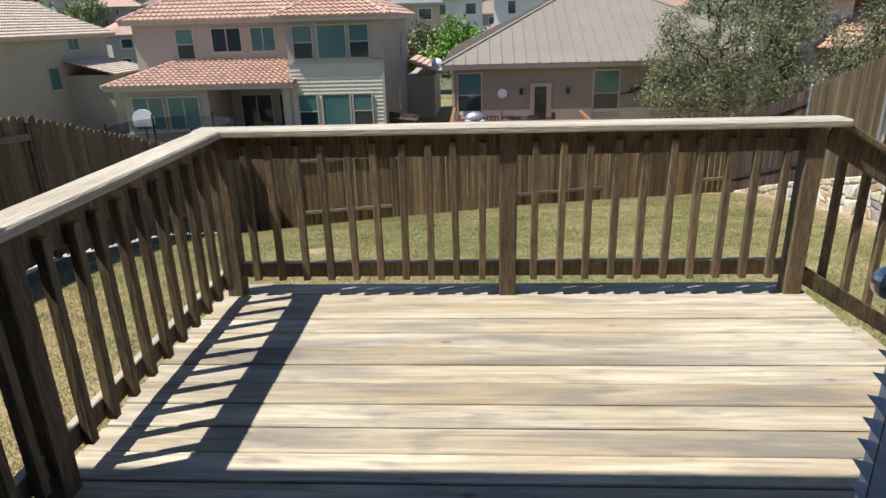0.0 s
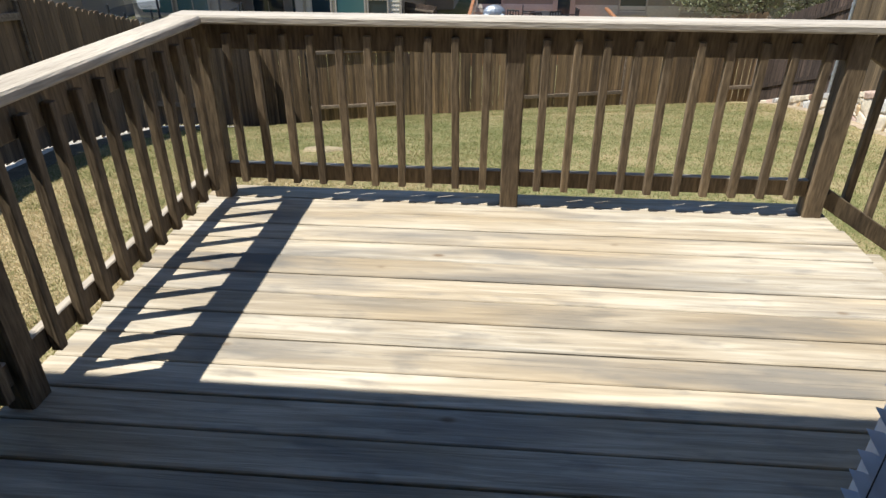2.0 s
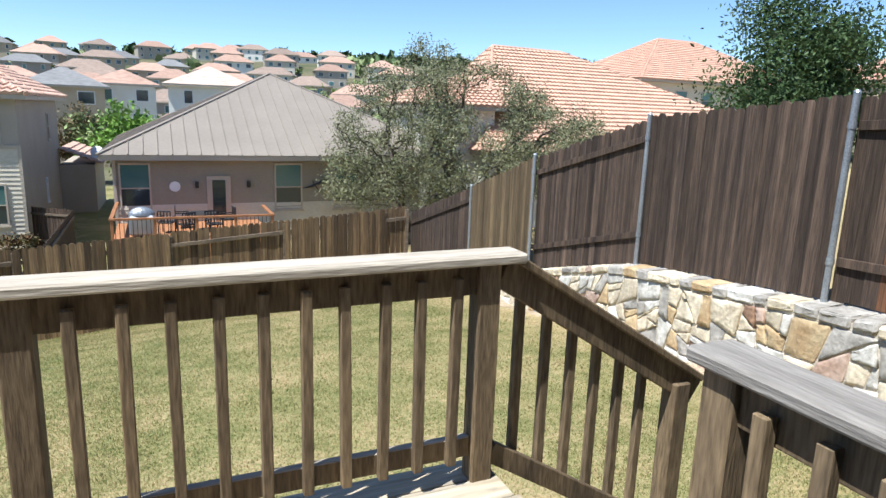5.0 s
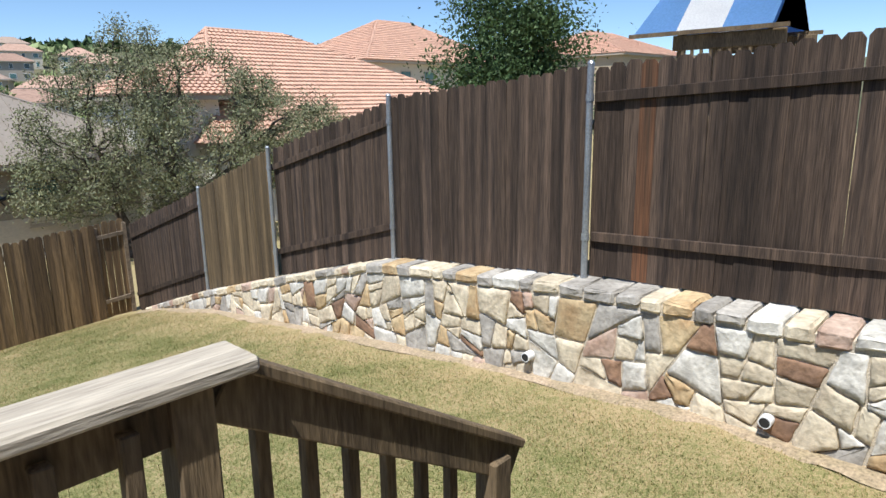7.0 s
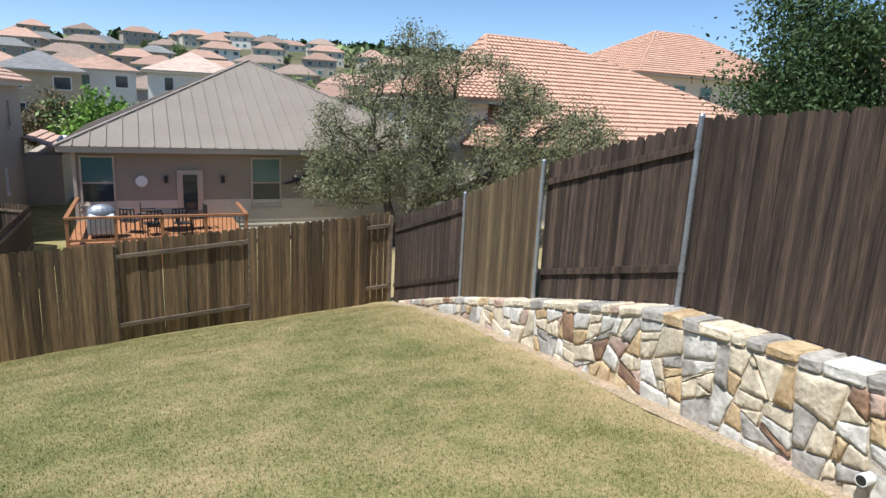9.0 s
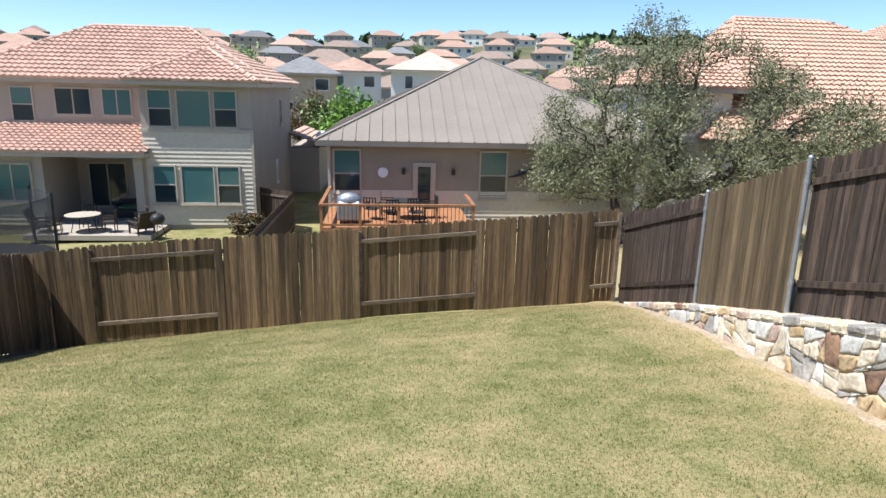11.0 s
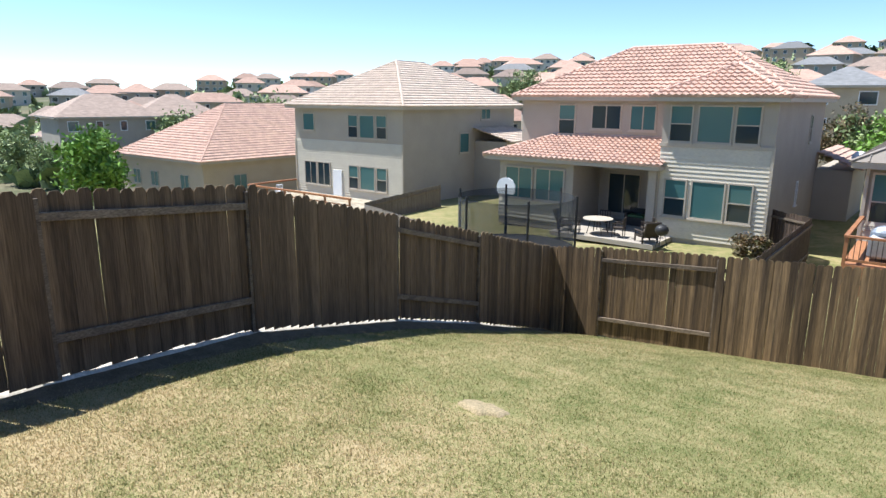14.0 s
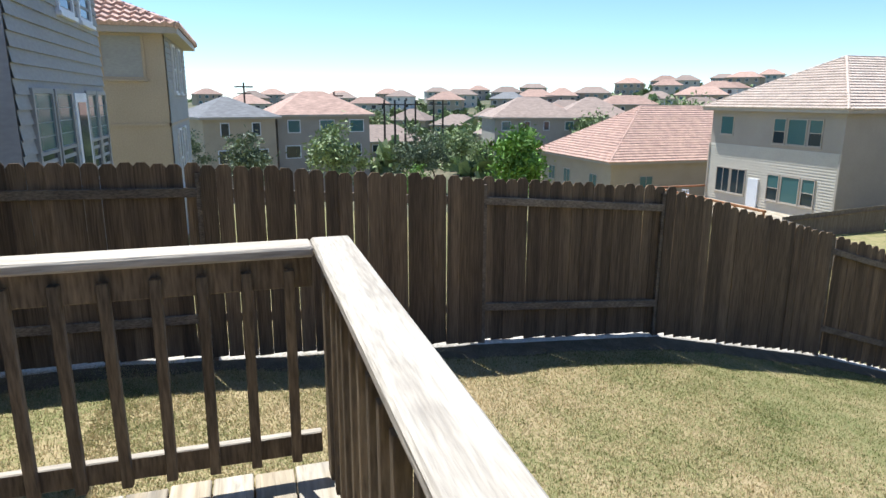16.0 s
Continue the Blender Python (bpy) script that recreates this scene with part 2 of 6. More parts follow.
LEAF = leaf_mat("oak_leaves", (0.125, 0.15, 0.07), (0.235, 0.235, 0.145))
LEAFD = leaf_mat("dark_leaves", (0.035, 0.065, 0.025), (0.06, 0.10, 0.035))
LEAFB = leaf_mat("bright_leaves", (0.11, 0.22, 0.035), (0.18, 0.30, 0.06))
LEAFM = leaf_mat("town_leaves", (0.20, 0.26, 0.11), (0.28, 0.33, 0.15))
LEAFG = leaf_mat("grey_green_leaves", (0.12, 0.155, 0.085), (0.17, 0.20, 0.115))
LEAFR = leaf_mat("reddish_leaves", (0.17, 0.10, 0.055), (0.10, 0.10, 0.05))


def lawn_mat(name, tones, per_blade=0.0):
    """Patchy lawn: wide patches, tufts and single straws, from green over olive to straw and tan."""
    m = bpy.data.materials.new(name)
    m.use_nodes = True
    n, l = m.node_tree.nodes, m.node_tree.links.new
    b = n["Principled BSDF"]
    b.inputs["Roughness"].default_value, b.inputs["Specular IOR Level"].default_value = 0.9, 0.15
    geo = n.new("ShaderNodeNewGeometry")
    total = None
    for scale, detail, weight in ((0.5, 3, 0.6), (2.6, 4, 0.7), (20.0, 3, 0.65), (90.0, 2, 1.4)):
        t = n.new("ShaderNodeTexNoise")
        t.inputs["Scale"].default_value, t.inputs["Detail"].default_value = scale, detail
        l(geo.outputs["Position"], t.inputs["Vector"])
        k = n.new("ShaderNodeMath")
        k.operation = "MULTIPLY_ADD"
        k.inputs[1].default_value, k.inputs[2].default_value = weight, -0.5 * weight
        l(t.outputs[0], k.inputs[0])
        if total is not None:
            l(total, k.inputs[2])
            c = n.new("ShaderNodeMath")
            c.operation = "SUBTRACT"
            c.inputs[1].default_value = 0.5 * weight
            l(k.outputs[0], c.inputs[0])
            total = c.outputs[0]
        else:
            total = k.outputs[0]
        last = t
    if per_blade:
        k = n.new("ShaderNodeMath")
        k.operation = "MULTIPLY_ADD"
        k.inputs[1].default_value = per_blade
        l(geo.outputs["Random Per Island"], k.inputs[0])
        l(total, k.inputs[2])
        c = n.new("ShaderNodeMath")
        c.operation = "SUBTRACT"
        c.inputs[1].default_value = 0.5 * per_blade
        l(k.outputs[0], c.inputs[0])
        total = c.outputs[0]
    dry = n.new("ShaderNodeVectorMath")
    dry.operation = "DISTANCE"
    dry.inputs[1].default_value = (-3.4, 4.6, -1.1)
    l(geo.outputs["Position"], dry.inputs[0])
    fade = n.new("ShaderNodeMapRange")
    fade.inputs["From Min"].default_value, fade.inputs["From Max"].default_value = 0.6, 4.8
    fade.inputs["To Min"].default_value, fade.inputs["To Max"].default_value = 0.73, 0.475
    l(dry.outputs["Value"], fade.inputs["Value"])
    k = n.new("ShaderNodeMath")
    k.operation = "ADD"
    l(fade.outputs[0], k.inputs[1])
    l(total, k.inputs[0])
    sep = n.new("ShaderNodeSeparateXYZ")
    l(geo.outputs["Position"], sep.inputs[0])
    foot = n.new("ShaderNodeMapRange")
    foot.inputs["From Min"].default_value, foot.inputs["From Max"].default_value = 5.0, 6.5
    foot.inputs["To Min"].default_value, foot.inputs["To Max"].default_value = 0.0, 0.24
    l(sep.outputs["X"], foot.inputs["Value"])
    both = n.new("ShaderNodeMath")
    both.operation = "ADD"
    l(k.outputs[0], both.inputs[0])
    l(foot.outputs[0], both.inputs[1])
    k = both
    r = n.new("ShaderNodeValToRGB")
    e = r.color_ramp.elements
    e[0].position, e[1].position = 0.18, 0.86
    e[0].color, e[1].color = (*tones[0], 1), (*tones[-1], 1)
    for p, t in zip((0.38, 0.54, 0.68), tones[1:-1]):
        e.new(p).color = (*t, 1)
    l(k.outputs[0], r.inputs[0])
    l(r.outputs[0], b.inputs["Base Color"])
    if per_blade:
        thin, both_sides = n.new("ShaderNodeBsdfTranslucent"), n.new("ShaderNodeMixShader")
        both_sides.inputs[0].default_value = 0.45
        l(r.outputs[0], thin.inputs["Color"])
        l(b.outputs[0], both_sides.inputs[1])
        l(thin.outputs[0], both_sides.inputs[2])
        l(both_sides.outputs[0], n["Material Output"].inputs["Surface"])
    else:
        bump = n.new("ShaderNodeBump")
        bump.inputs["Strength"].default_value, bump.inputs["Distance"].default_value = 0.45, 0.02
        l(last.outputs[0], bump.inputs["Height"])
        l(bump.outputs[0], b.inputs["Normal"])
    return m


LAWN = ((0.118, 0.134, 0.044), (0.20, 0.199, 0.076), (0.275, 0.248, 0.113), (0.352, 0.283, 0.147), (0.435, 0.338, 0.192))
GRASS = lawn_mat("lawn", [tuple(c * 0.95 for c in t) for t in LAWN])
BLADE = lawn_mat("grass_blades", [tuple(c * 1.12 for c in t) for t in LAWN], 0.6)
SOIL = mat("bare_soil", (0.41, 0.315, 0.225), (0.29, 0.235, 0.145), 0.95, (3, 3, 3), 40, 0.6, 0.0, grain=0.35)
DRY = mat("dry_soil", (0.36, 0.285, 0.175), (0.25, 0.205, 0.115), 0.95, (6, 6, 6), 60, 0.7, 0.0, grain=0.4)
# brown soil, darkened in colour to deepen the shade at the left fence
SHADESOIL = mat("shaded_brown_soil", (0.15, 0.115, 0.075), (0.09, 0.075, 0.045), 0.95, (6, 6, 6), 60, 0.7, 0.0, grain=0.4)
# pale ground tone with the glare of sunlight painted in
SUNSTRIP = mat("pale_sunlit_ground", (0.60, 0.55, 0.47), (0.46, 0.41, 0.33), 0.95, (3, 3, 3), 40, 0.6, 0.0, grain=0.3)
SCRUB = mat("scrub", (0.07, 0.085, 0.035), (0.16, 0.14, 0.085), 0.95, (0.05, 0.05, 0.05), 1.2, 0.0, 0.0, mix=0.6)


# ---- building blocks ----
def mesh_of(name, verts, faces, material, smooth=False):
    me = bpy.data.meshes.new(name)
    me.from_pydata([tuple(v) for v in verts], [], [tuple(f) for f in faces])
    me.update()
    if material:
        me.materials.append(material)
    if smooth:
        me.polygons.foreach_set("use_smooth", [True] * len(me.polygons))
    return me


def obj(name, me, parent=None, label="", m=None):
    ob = new(name, me)
    if parent:
        ob.parent = parent
    if m is not None:
        ob.matrix_basis = m
    if label:
        ob["label"] = label
    return ob


def part(name, bm, material, parent=None, label="", m=None):
    me = bpy.data.meshes.new(name)
    bm.to_mesh(me)
    bm.free()
    me.materials.append(material)
    return obj(name, me, parent, label, m)


def box(bm, x0, x1, y0, y1, z0, z1, bevel=0.0):
    r = bmesh.ops.create_cube(bm, size=1.0)
    for v in r["verts"]:
        v.co = Vector(((x0 + x1) / 2 + v.co.x * (x1 - x0), (y0 + y1) / 2 + v.co.y * (y1 - y0), (z0 + z1) / 2 + v.co.z * (z1 - z0)))
    if bevel:
        bmesh.ops.bevel(bm, geom=list({e for v in r["verts"] for e in v.link_edges}), offset=bevel, segments=1, affect="EDGES")
    return r["verts"]


def boxes(*rows, bevel=0.0):
    bm = bmesh.new()
    for r in rows:
        box(bm, *r, bevel=bevel)
    return bm


def beam(bm, a, b, w, h, up=(0, 0, 1), bevel=0.0):
    """A square bar from a to b, w across and h high."""
    a, b = Vector(a), Vector(b)
    d = (b - a).normalized()
    s = d.cross(Vector(up)).normalized()
    u = s.cross(d)
    vs = [bm.verts.new(p + s * (w / 2 * i) + u * (h / 2 * j)) for p in (a, b) for i, j in ((-1, -1), (1, -1), (1, 1), (-1, 1))]
    fs = [(0, 1, 2, 3), (7, 6, 5, 4), (0, 4, 5, 1), (1, 5, 6, 2), (2, 6, 7, 3), (3, 7, 4, 0)]
    fs = [bm.faces.new([vs[i] for i in f]) for f in fs]
    if bevel:
        bmesh.ops.bevel(bm, geom=list({e for f in fs for e in f.edges}), offset=bevel, segments=1, affect="EDGES")
    return vs


def tube(bm, a, b, r0, r1=None, n=8):
    a, b = Vector(a), Vector(b)
    r1 = r0 if r1 is None else r1
    d = (b - a).normalized()
    s = d.orthogonal().normalized()
    u = d.cross(s)
    ring = [[bm.verts.new(p + (s * math.cos(2 * math.pi * i / n) + u * math.sin(2 * math.pi * i / n)) * r) for i in range(n)] for p, r in ((a, r0), (b, max(r1, 1e-3)))]
    for i in range(n):
        bm.faces.new([ring[0][i], ring[0][(i + 1) % n], ring[1][(i + 1) % n], ring[1][i]])
    bm.faces.new(ring[0][::-1])
    bm.faces.new(ring[1])


def empty(name, x=0.0, y=0.0, z=0.0, label="", category="", group="", kind=""):
    ob = new(name)
    ob.location = (x, y, z)
    return tagged(ob, label, category, group, kind)


def lerp_table(t, rows):
    if t <= rows[0][0]:
        return rows[0][1]
    for (a, va), (b, vb) in zip(rows, rows[1:]):
        if t <= b:
            return va + (vb - va) * (t - a) / (b - a)
    return rows[-1][1]


# ---- ground ----
LEFT_Z = ((-20, -0.8), (2.4, -1.0), (6.1, -1.27), (8.5, -1.5), (11.3, -2.15), (13.8, -2.95), (16.5, -3.75), (17.1, -4.03))
RIGHT_Z = ((-20, -0.6), (4.75, -0.98), (8.1, -1.36), (13, -2.04), (15.3, -2.52), (17.1, -3.02))
SKYLINE = ((-180, -0.5), (-80, -0.4), (-65, 0.2), (-48, 1.0), (-34, 2.2), (-20, 2.9), (0, 3.4), (13, 3.8), (40, 3.8), (70, 3.0), (110, 1.0), (180, 0.0))


def smooth(a, b, t):
    t = min(1.0, max(0.0, (t - a) / (b - a)))
    return t * t * (3 - 2 * t)


def near_z(x, y):
    f = min(1.0, max(0.0, (x + 5.0) / 11.6))
    yy = min(y, 17.1)
    z = (1 - f) * lerp_table(yy, LEFT_Z) + f * lerp_table(yy, RIGHT_Z) + 0.5 * f * (1 - f)
    if y > 17.1:
        k = smooth(17.1, 31, y)
        z += k * ((-4.75 + 0.03 * x) - z)
    return z


def ground_z(x, y):
    z = near_z(x, y)
    r = math.hypot(x - 1.6, y - 4)
    az = math.degrees(math.atan2(x - 1.6, y - 4))
    low = -6.2 - 3.8 * smooth(-15, -75, az) if az < 0 else -6.2 + 4.0 * smooth(15, 50, az)
    far = low + (1.45 + 420 * math.tan(radians(lerp_table(az, SKYLINE))) - low) * smooth(75, 420, r)
    side = smooth(-7, -30, x) if x < -7 else smooth(8.0, 9.0, x)
    base = z
    if x > 7.2:
        base = z + 0.9 * smooth(7.0, 7.5, x) * (1 - smooth(12, 17, y))
    base -= 3.2 * smooth(-6.5, -22, x) * (1 - smooth(14, 26, y))
    k = smooth(32, 75, r) if y > 0 or x < 0 else smooth(60, 120, r)
    return base + k * (far - base)


def axis(lo, hi, fine_lo, fine_hi, step):
    a = list(np.arange(fine_lo, fine_hi + 1e-6, step))
    v, s = fine_hi, step
    while v < hi:
        s *= 1.22
        v += s
        a.append(v)
    v, s = fine_lo, step
    while v > lo:
        s *= 1.22
        v -= s
        a.insert(0, v)
    return a


gx, gy = axis(-3500, 3500, -9, 10, 0.5), axis(-3500, 3500, -3, 24, 0.5)
gv = [(x, y, ground_z(x, y) + (0.03 * noise.noise(Vector((x * 0.9, y * 0.9, 0))) if abs(x) < 10 and y < 24 else 0)) for y in gy for x in gx]
nx = len(gx)
gf = [(j * nx + i, j * nx + i + 1, (j + 1) * nx + i + 1, (j + 1) * nx + i) for j in range(len(gy) - 1) for i in range(nx - 1)]
gm = mesh_of("ground", gv, gf, GRASS, True)
gm.materials.append(SCRUB)
gm.polygons.foreach_set("material_index", [1 if math.hypot(gv[f[0]][0] - 1.6, gv[f[0]][1] - 4) > 62 else 0 for f in gf])
tagged(obj("ground", gm), "dry green and straw coloured lawn running down to the fences", "ground", kind="structure")


def polar(az, d, el=None, z=None):
    """A place d metres from the deck's corner in the direction az, at an elevation or a height."""
    x, y = 1.6 + d * math.sin(radians(az)), 4 + d * math.cos(radians(az))
    return Vector((x, y, z if z is not None else (1.45 + d * math.tan(radians(el)) if el is not None else ground_z(x, y))))


# ---- the house that the deck belongs to ----
WALL_Y = 1.08
own = empty("house", 0.5, -4, 0, "one-storey house with grey siding behind the wooden deck", "house")
O = Matrix.Translation((-0.5, 4, 0))
for r in ((-4.2, -0.1, WALL_Y - 0.15, WALL_Y, -1.2, 2.75), (1.2, 7.0, WALL_Y - 0.15, WALL_Y, -1.2, 2.75), (-0.1, 1.2, WALL_Y - 0.15, WALL_Y, 2.1, 2.75),
          (-4.2, -4.05, -9, WALL_Y - 0.15, -1.2, 2.75), (6.85, 7.0, -9, WALL_Y - 0.15, -1.2, 2.75), (-4.2, 7, -9.15, -9, -1.2, 2.75)):
    part("wall", boxes(r), SIDINGG, own, m=O)
# unseen eave, set low and deep to keep sun and sky off the deck
part("eave", boxes((-4.5, 7.5, -9.6, 2.13, 2.75, 2.91)), TRIM, own, m=O)
bm = bmesh.new()
rv = [bm.verts.new(p) for p in ((-4.5, -9.6, 2.91), (7.5, -9.6, 2.91), (7.5, 2.13, 2.91), (-4.5, 2.13, 2.91), (0.5, -4, 5.0), (2.5, -4, 5.0))]
for f in ((0, 1, 5, 4), (1, 2, 5), (2, 3, 4, 5), (3, 0, 4)):
    bm.faces.new([rv[i] for i in f])
part("roof", bm, TILE, own, m=O)
part("room_floor", boxes((-3, 4, -4, WALL_Y - 0.15, -0.12, -0.01)), CONCRETE, own, m=Matrix.Translation((-0.5, 4, 0)))
part("room_ceiling", boxes((-3, 4, -4, WALL_Y - 0.15, 2.5, 2.6)), INTERIOR, own, m=Matrix.Translation((-0.5, 4, 0)))
for r in ((-3.1, -3, -4, WALL_Y - 0.15, 0, 2.5), (4, 4.1, -4, WALL_Y - 0.15, 0, 2.5), (-3, 4, -4.1, -4, 0, 2.5)):
    part("room_wall", boxes(r), INTERIOR, own, m=O)
part("threshold", boxes((-0.1, 1.2, WALL_Y - 0.15, WALL_Y + 0.03, -0.01, 0.025), bevel=0.008), STEEL, own, m=Matrix.Translation((-0.5, 4, 0)))

# glazed door, swung open over the deck
HINGE, DOOR_W, DOOR_A = Vector((1.175, 1.10, 0.03)), 0.85, 98.0
door = empty("patio_door", 0, 0, 0, "white glazed back door standing open over the deck", "door")
door.matrix_basis = Matrix.Translation(HINGE) @ Matrix.Rotation(radians(180 - DOOR_A), 4, "Z")
bm = boxes((0, 0.13, -0.045, 0, 0, 2.03), (DOOR_W - 0.13, DOOR_W, -0.045, 0, 0, 2.03), (0.13, DOOR_W - 0.13, -0.045, 0, 0, 0.2), (0.13, DOOR_W - 0.13, -0.045, 0, 1.9, 2.03))
part("door_frame", bm, WHITE, door)
part("glazing_bead", boxes((0.13, 0.15, -0.002, 0.012, 0.2, 1.9), (DOOR_W - 0.15, DOOR_W - 0.13, -0.002, 0.012, 0.2, 1.9), (0.15, DOOR_W - 0.15, -0.002, 0.012, 0.2, 0.22), (0.15, DOOR_W - 0.15, -0.002, 0.012, 1.88, 1.9)), WHITE, door)
pane = part("pane", boxes((0.13, DOOR_W - 0.13, -0.026, -0.02, 0.2, 1.9)), CLEAR, door)
pane.visible_shadow = False
for side in (1, -1):
    yk = 0.0 if side > 0 else -0.045
    bm = bmesh.new()
    tube(bm, (DOOR_W - 0.065, yk, 0.96), (DOOR_W - 0.065, yk + side * 0.012, 0.96), 0.033, n=20)
    tube(bm, (DOOR_W - 0.065, yk + side * 0.012, 0.96), (DOOR_W - 0.065, yk + side * 0.03, 0.96), 0.014, n=16)
    r = bmesh.ops.create_uvsphere(bm, u_segments=20, v_segments=12, radius=0.029)
    bmesh.ops.translate(bm, verts=r["verts"], vec=(DOOR_W - 0.065, yk + side * 0.055, 0.96))
    part("door_knob", bm, NICKEL, door, "round brushed nickel knob")
    bm = bmesh.new()
    tube(bm, (DOOR_W - 0.065, yk, 1.15), (DOOR_W - 0.065, yk + side * 0.02, 1.15), 0.03, 0.026, n=20)
    box(bm, DOOR_W - 0.085, DOOR_W - 0.045, yk + min(0.02 * side, 0.035 * side), yk + max(0.02 * side, 0.035 * side), 1.143, 1.157)
    part("deadbolt", bm, NICKEL, door, "brushed nickel deadbolt")
blinds = empty("door_blind", 0, 0, 0, "pale horizontal slat blind hanging on the open door", "blind")
blinds.matrix_basis = door.matrix_basis
bm = bmesh.new()
vs = [bm.verts.new(p) for p in ((0.09, -0.024, -0.007), (DOOR_W - 0.1, -0.024, -0.007), (DOOR_W - 0.1, 0.0, 0.004), (0.09, 0.0, 0.004), (0.09, 0.024, 0.007), (DOOR_W - 0.1, 0.024, 0.007))]
bm.faces.new([vs[0], vs[1], vs[2], vs[3]])
bm.faces.new([vs[3], vs[2], vs[5], vs[4]])
bmesh.ops.solidify(bm, geom=bm.faces[:], thickness=0.002)
slat = bpy.data.meshes.new("slat")
bm.to_mesh(slat)
bm.free()
slat.materials.append(BLIND)
for i in range(38):
    obj("slat", slat, blinds, m=Matrix.Translation((0, 0.045, 0.18 + i * 0.0445)))
part("head_rail", boxes((0.08, DOOR_W - 0.09, 0.015, 0.07, 1.87, 1.92), bevel=0.004), BLIND, blinds)
part("bottom_rail", boxes((0.09, DOOR_W - 0.1, 0.025, 0.065, 0.135, 0.155), bevel=0.004), BLIND, blinds)
for x in (0.16, 0.42, DOOR_W - 0.17):
    for y in (0.022, 0.068):
        bm = bmesh.new()
        tube(bm, (x, y, 0.15), (x, y, 1.88), 0.0012, n=5)
        part("cord", bm, BLACK, blinds)

# ---- deck ----
deck = empty("deck", 0.7, 2.6, 0, "weathered wooden deck with sun-bleached boards", "deck", kind="structure")
part("joist", boxes((-0.86, 2.26, 1.1, 1.14, -0.24, -0.04), (-0.86, 2.26, 4.155, 4.195, -0.24, -0.04), (-0.86, -0.82, 1.14, 4.155, -0.24, -0.04), (2.22, 2.26, 1.14, 4.155, -0.24, -0.04), *[(x, x + 0.04, 1.14, 4.155, -0.22, -0.04) for x in (-0.4, 0.0, 0.4, 0.8, 1.2, 1.6, 1.95)]), RAILWOOD, deck, m=Matrix.Translation((-0.7, -2.6, 0)))
for x, y in ((-0.8, 1.4), (-0.8, 3.9), (0.7, 3.9), (2.18, 3.9), (2.18, 1.4)):
    part("support_post", boxes((x - 0.045, x + 0.045, y - 0.045, y + 0.045, ground_z(x, y) - 0.1, -0.04)), RAILWOOD, deck, m=Matrix.Translation((-0.7, -2.6, 0)))
rng = random.Random(4)
y = 4.226
while y > 1.12:
    w = 0.1445
    bm = bmesh.new()
    e0, e1 = -0.89 + rng.uniform(-0.012, 0.012), 2.29 + rng.uniform(-0.012, 0.012)
    box(bm, e0, e1, -w / 2, w / 2, -0.036, rng.uniform(-0.002, 0.002), bevel=0.004)
    part("board", bm, DECK, deck, m=Matrix.Translation((-0.7, y - w / 2 - 2.6, 0)))
    y -= 0.152


def baluster_mesh():
    bm = bmesh.new()
    box(bm, -0.018, 0.018, -0.018, 0.018, 0.0, 0.74, bevel=0.003)
    me = bpy.data.meshes.new("baluster")
    bm.to_mesh(me)
    bm.free()
    me.materials.append(RAILWOOD)
    return me


BAL = baluster_mesh()


def railing(name, a, b, posts, inward, label, cap_mat, ext=(0.0, 0.0), per=10, last=True):
    """A railing along a-b at deck height: posts at the given fractions, balusters on the inner side of the two rails."""
    a, b = Vector((*a, 0)), Vector((*b, 0))
    d = (b - a).normalized()
    n = Vector((*inward, 0))
    th = empty(name, 0, 0, 0, label, "railing")
    for q in posts if last else posts[:-1]:
        p = a + (b - a) * q
        bm = bmesh.new()
        beam(bm, p + Vector((0, 0, -0.20)), p + Vector((0, 0, 0.88)), 0.09, 0.09, up=n, bevel=0.006)
        part("post", bm, RAILWOOD, th)
    bm = bmesh.new()
    beam(bm, a + Vector((0, 0, 0.82)), b + Vector((0, 0, 0.82)), 0.036, 0.118, bevel=0.004)
    part("top_rail", bm, RAILWOOD, th)
    bm = bmesh.new()
    for q0, q1 in zip(posts, posts[1:]):
        p0, p1 = a + (b - a) * q0 + d * 0.046, a + (b - a) * q1 - d * 0.046
        beam(bm, p0 + Vector((0, 0, 0.145)), p1 + Vector((0, 0, 0.145)), 0.036, 0.085, bevel=0.004)
    # upward faces take the cap colour: bleached wood with the sunlit look painted in
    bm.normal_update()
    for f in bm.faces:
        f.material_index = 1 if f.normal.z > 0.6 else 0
    part("bottom_rail", bm, RAILWOOD, th, "brown lower rail with a bleached top edge, sunlight painted into its pale colour").data.materials.append(cap_mat)
    bm = bmesh.new()
    ca, cb = a - d * ext[0], b + d * ext[1]
    beam(bm, ca + Vector((0, 0, 0.90)), cb + Vector((0, 0, 0.90)), 0.145, 0.038, bevel=0.008)
    part("cap", bm, cap_mat, th, "sun-bleached flat cap board")
    for q0, q1 in zip(posts, posts[1:]):
        p0, p1 = a + (b - a) * q0, a + (b - a) * q1
        cnt = per if (p1 - p0).length > 1.3 else max(2, round((p1 - p0).length / 0.137) - 1)
        for i in range(cnt):
            q = p0 + (p1 - p0) * ((i + 1) / (cnt + 1)) + n * 0.037
            m = Matrix.Translation(q + Vector((0, 0, 0.095))) @ Euler((rng.uniform(-0.008, 0.008), rng.uniform(-0.01, 0.01), math.atan2(d.y, d.x))).to_matrix().to_4x4()
            obj("baluster", BAL, th, m=m)
    return th


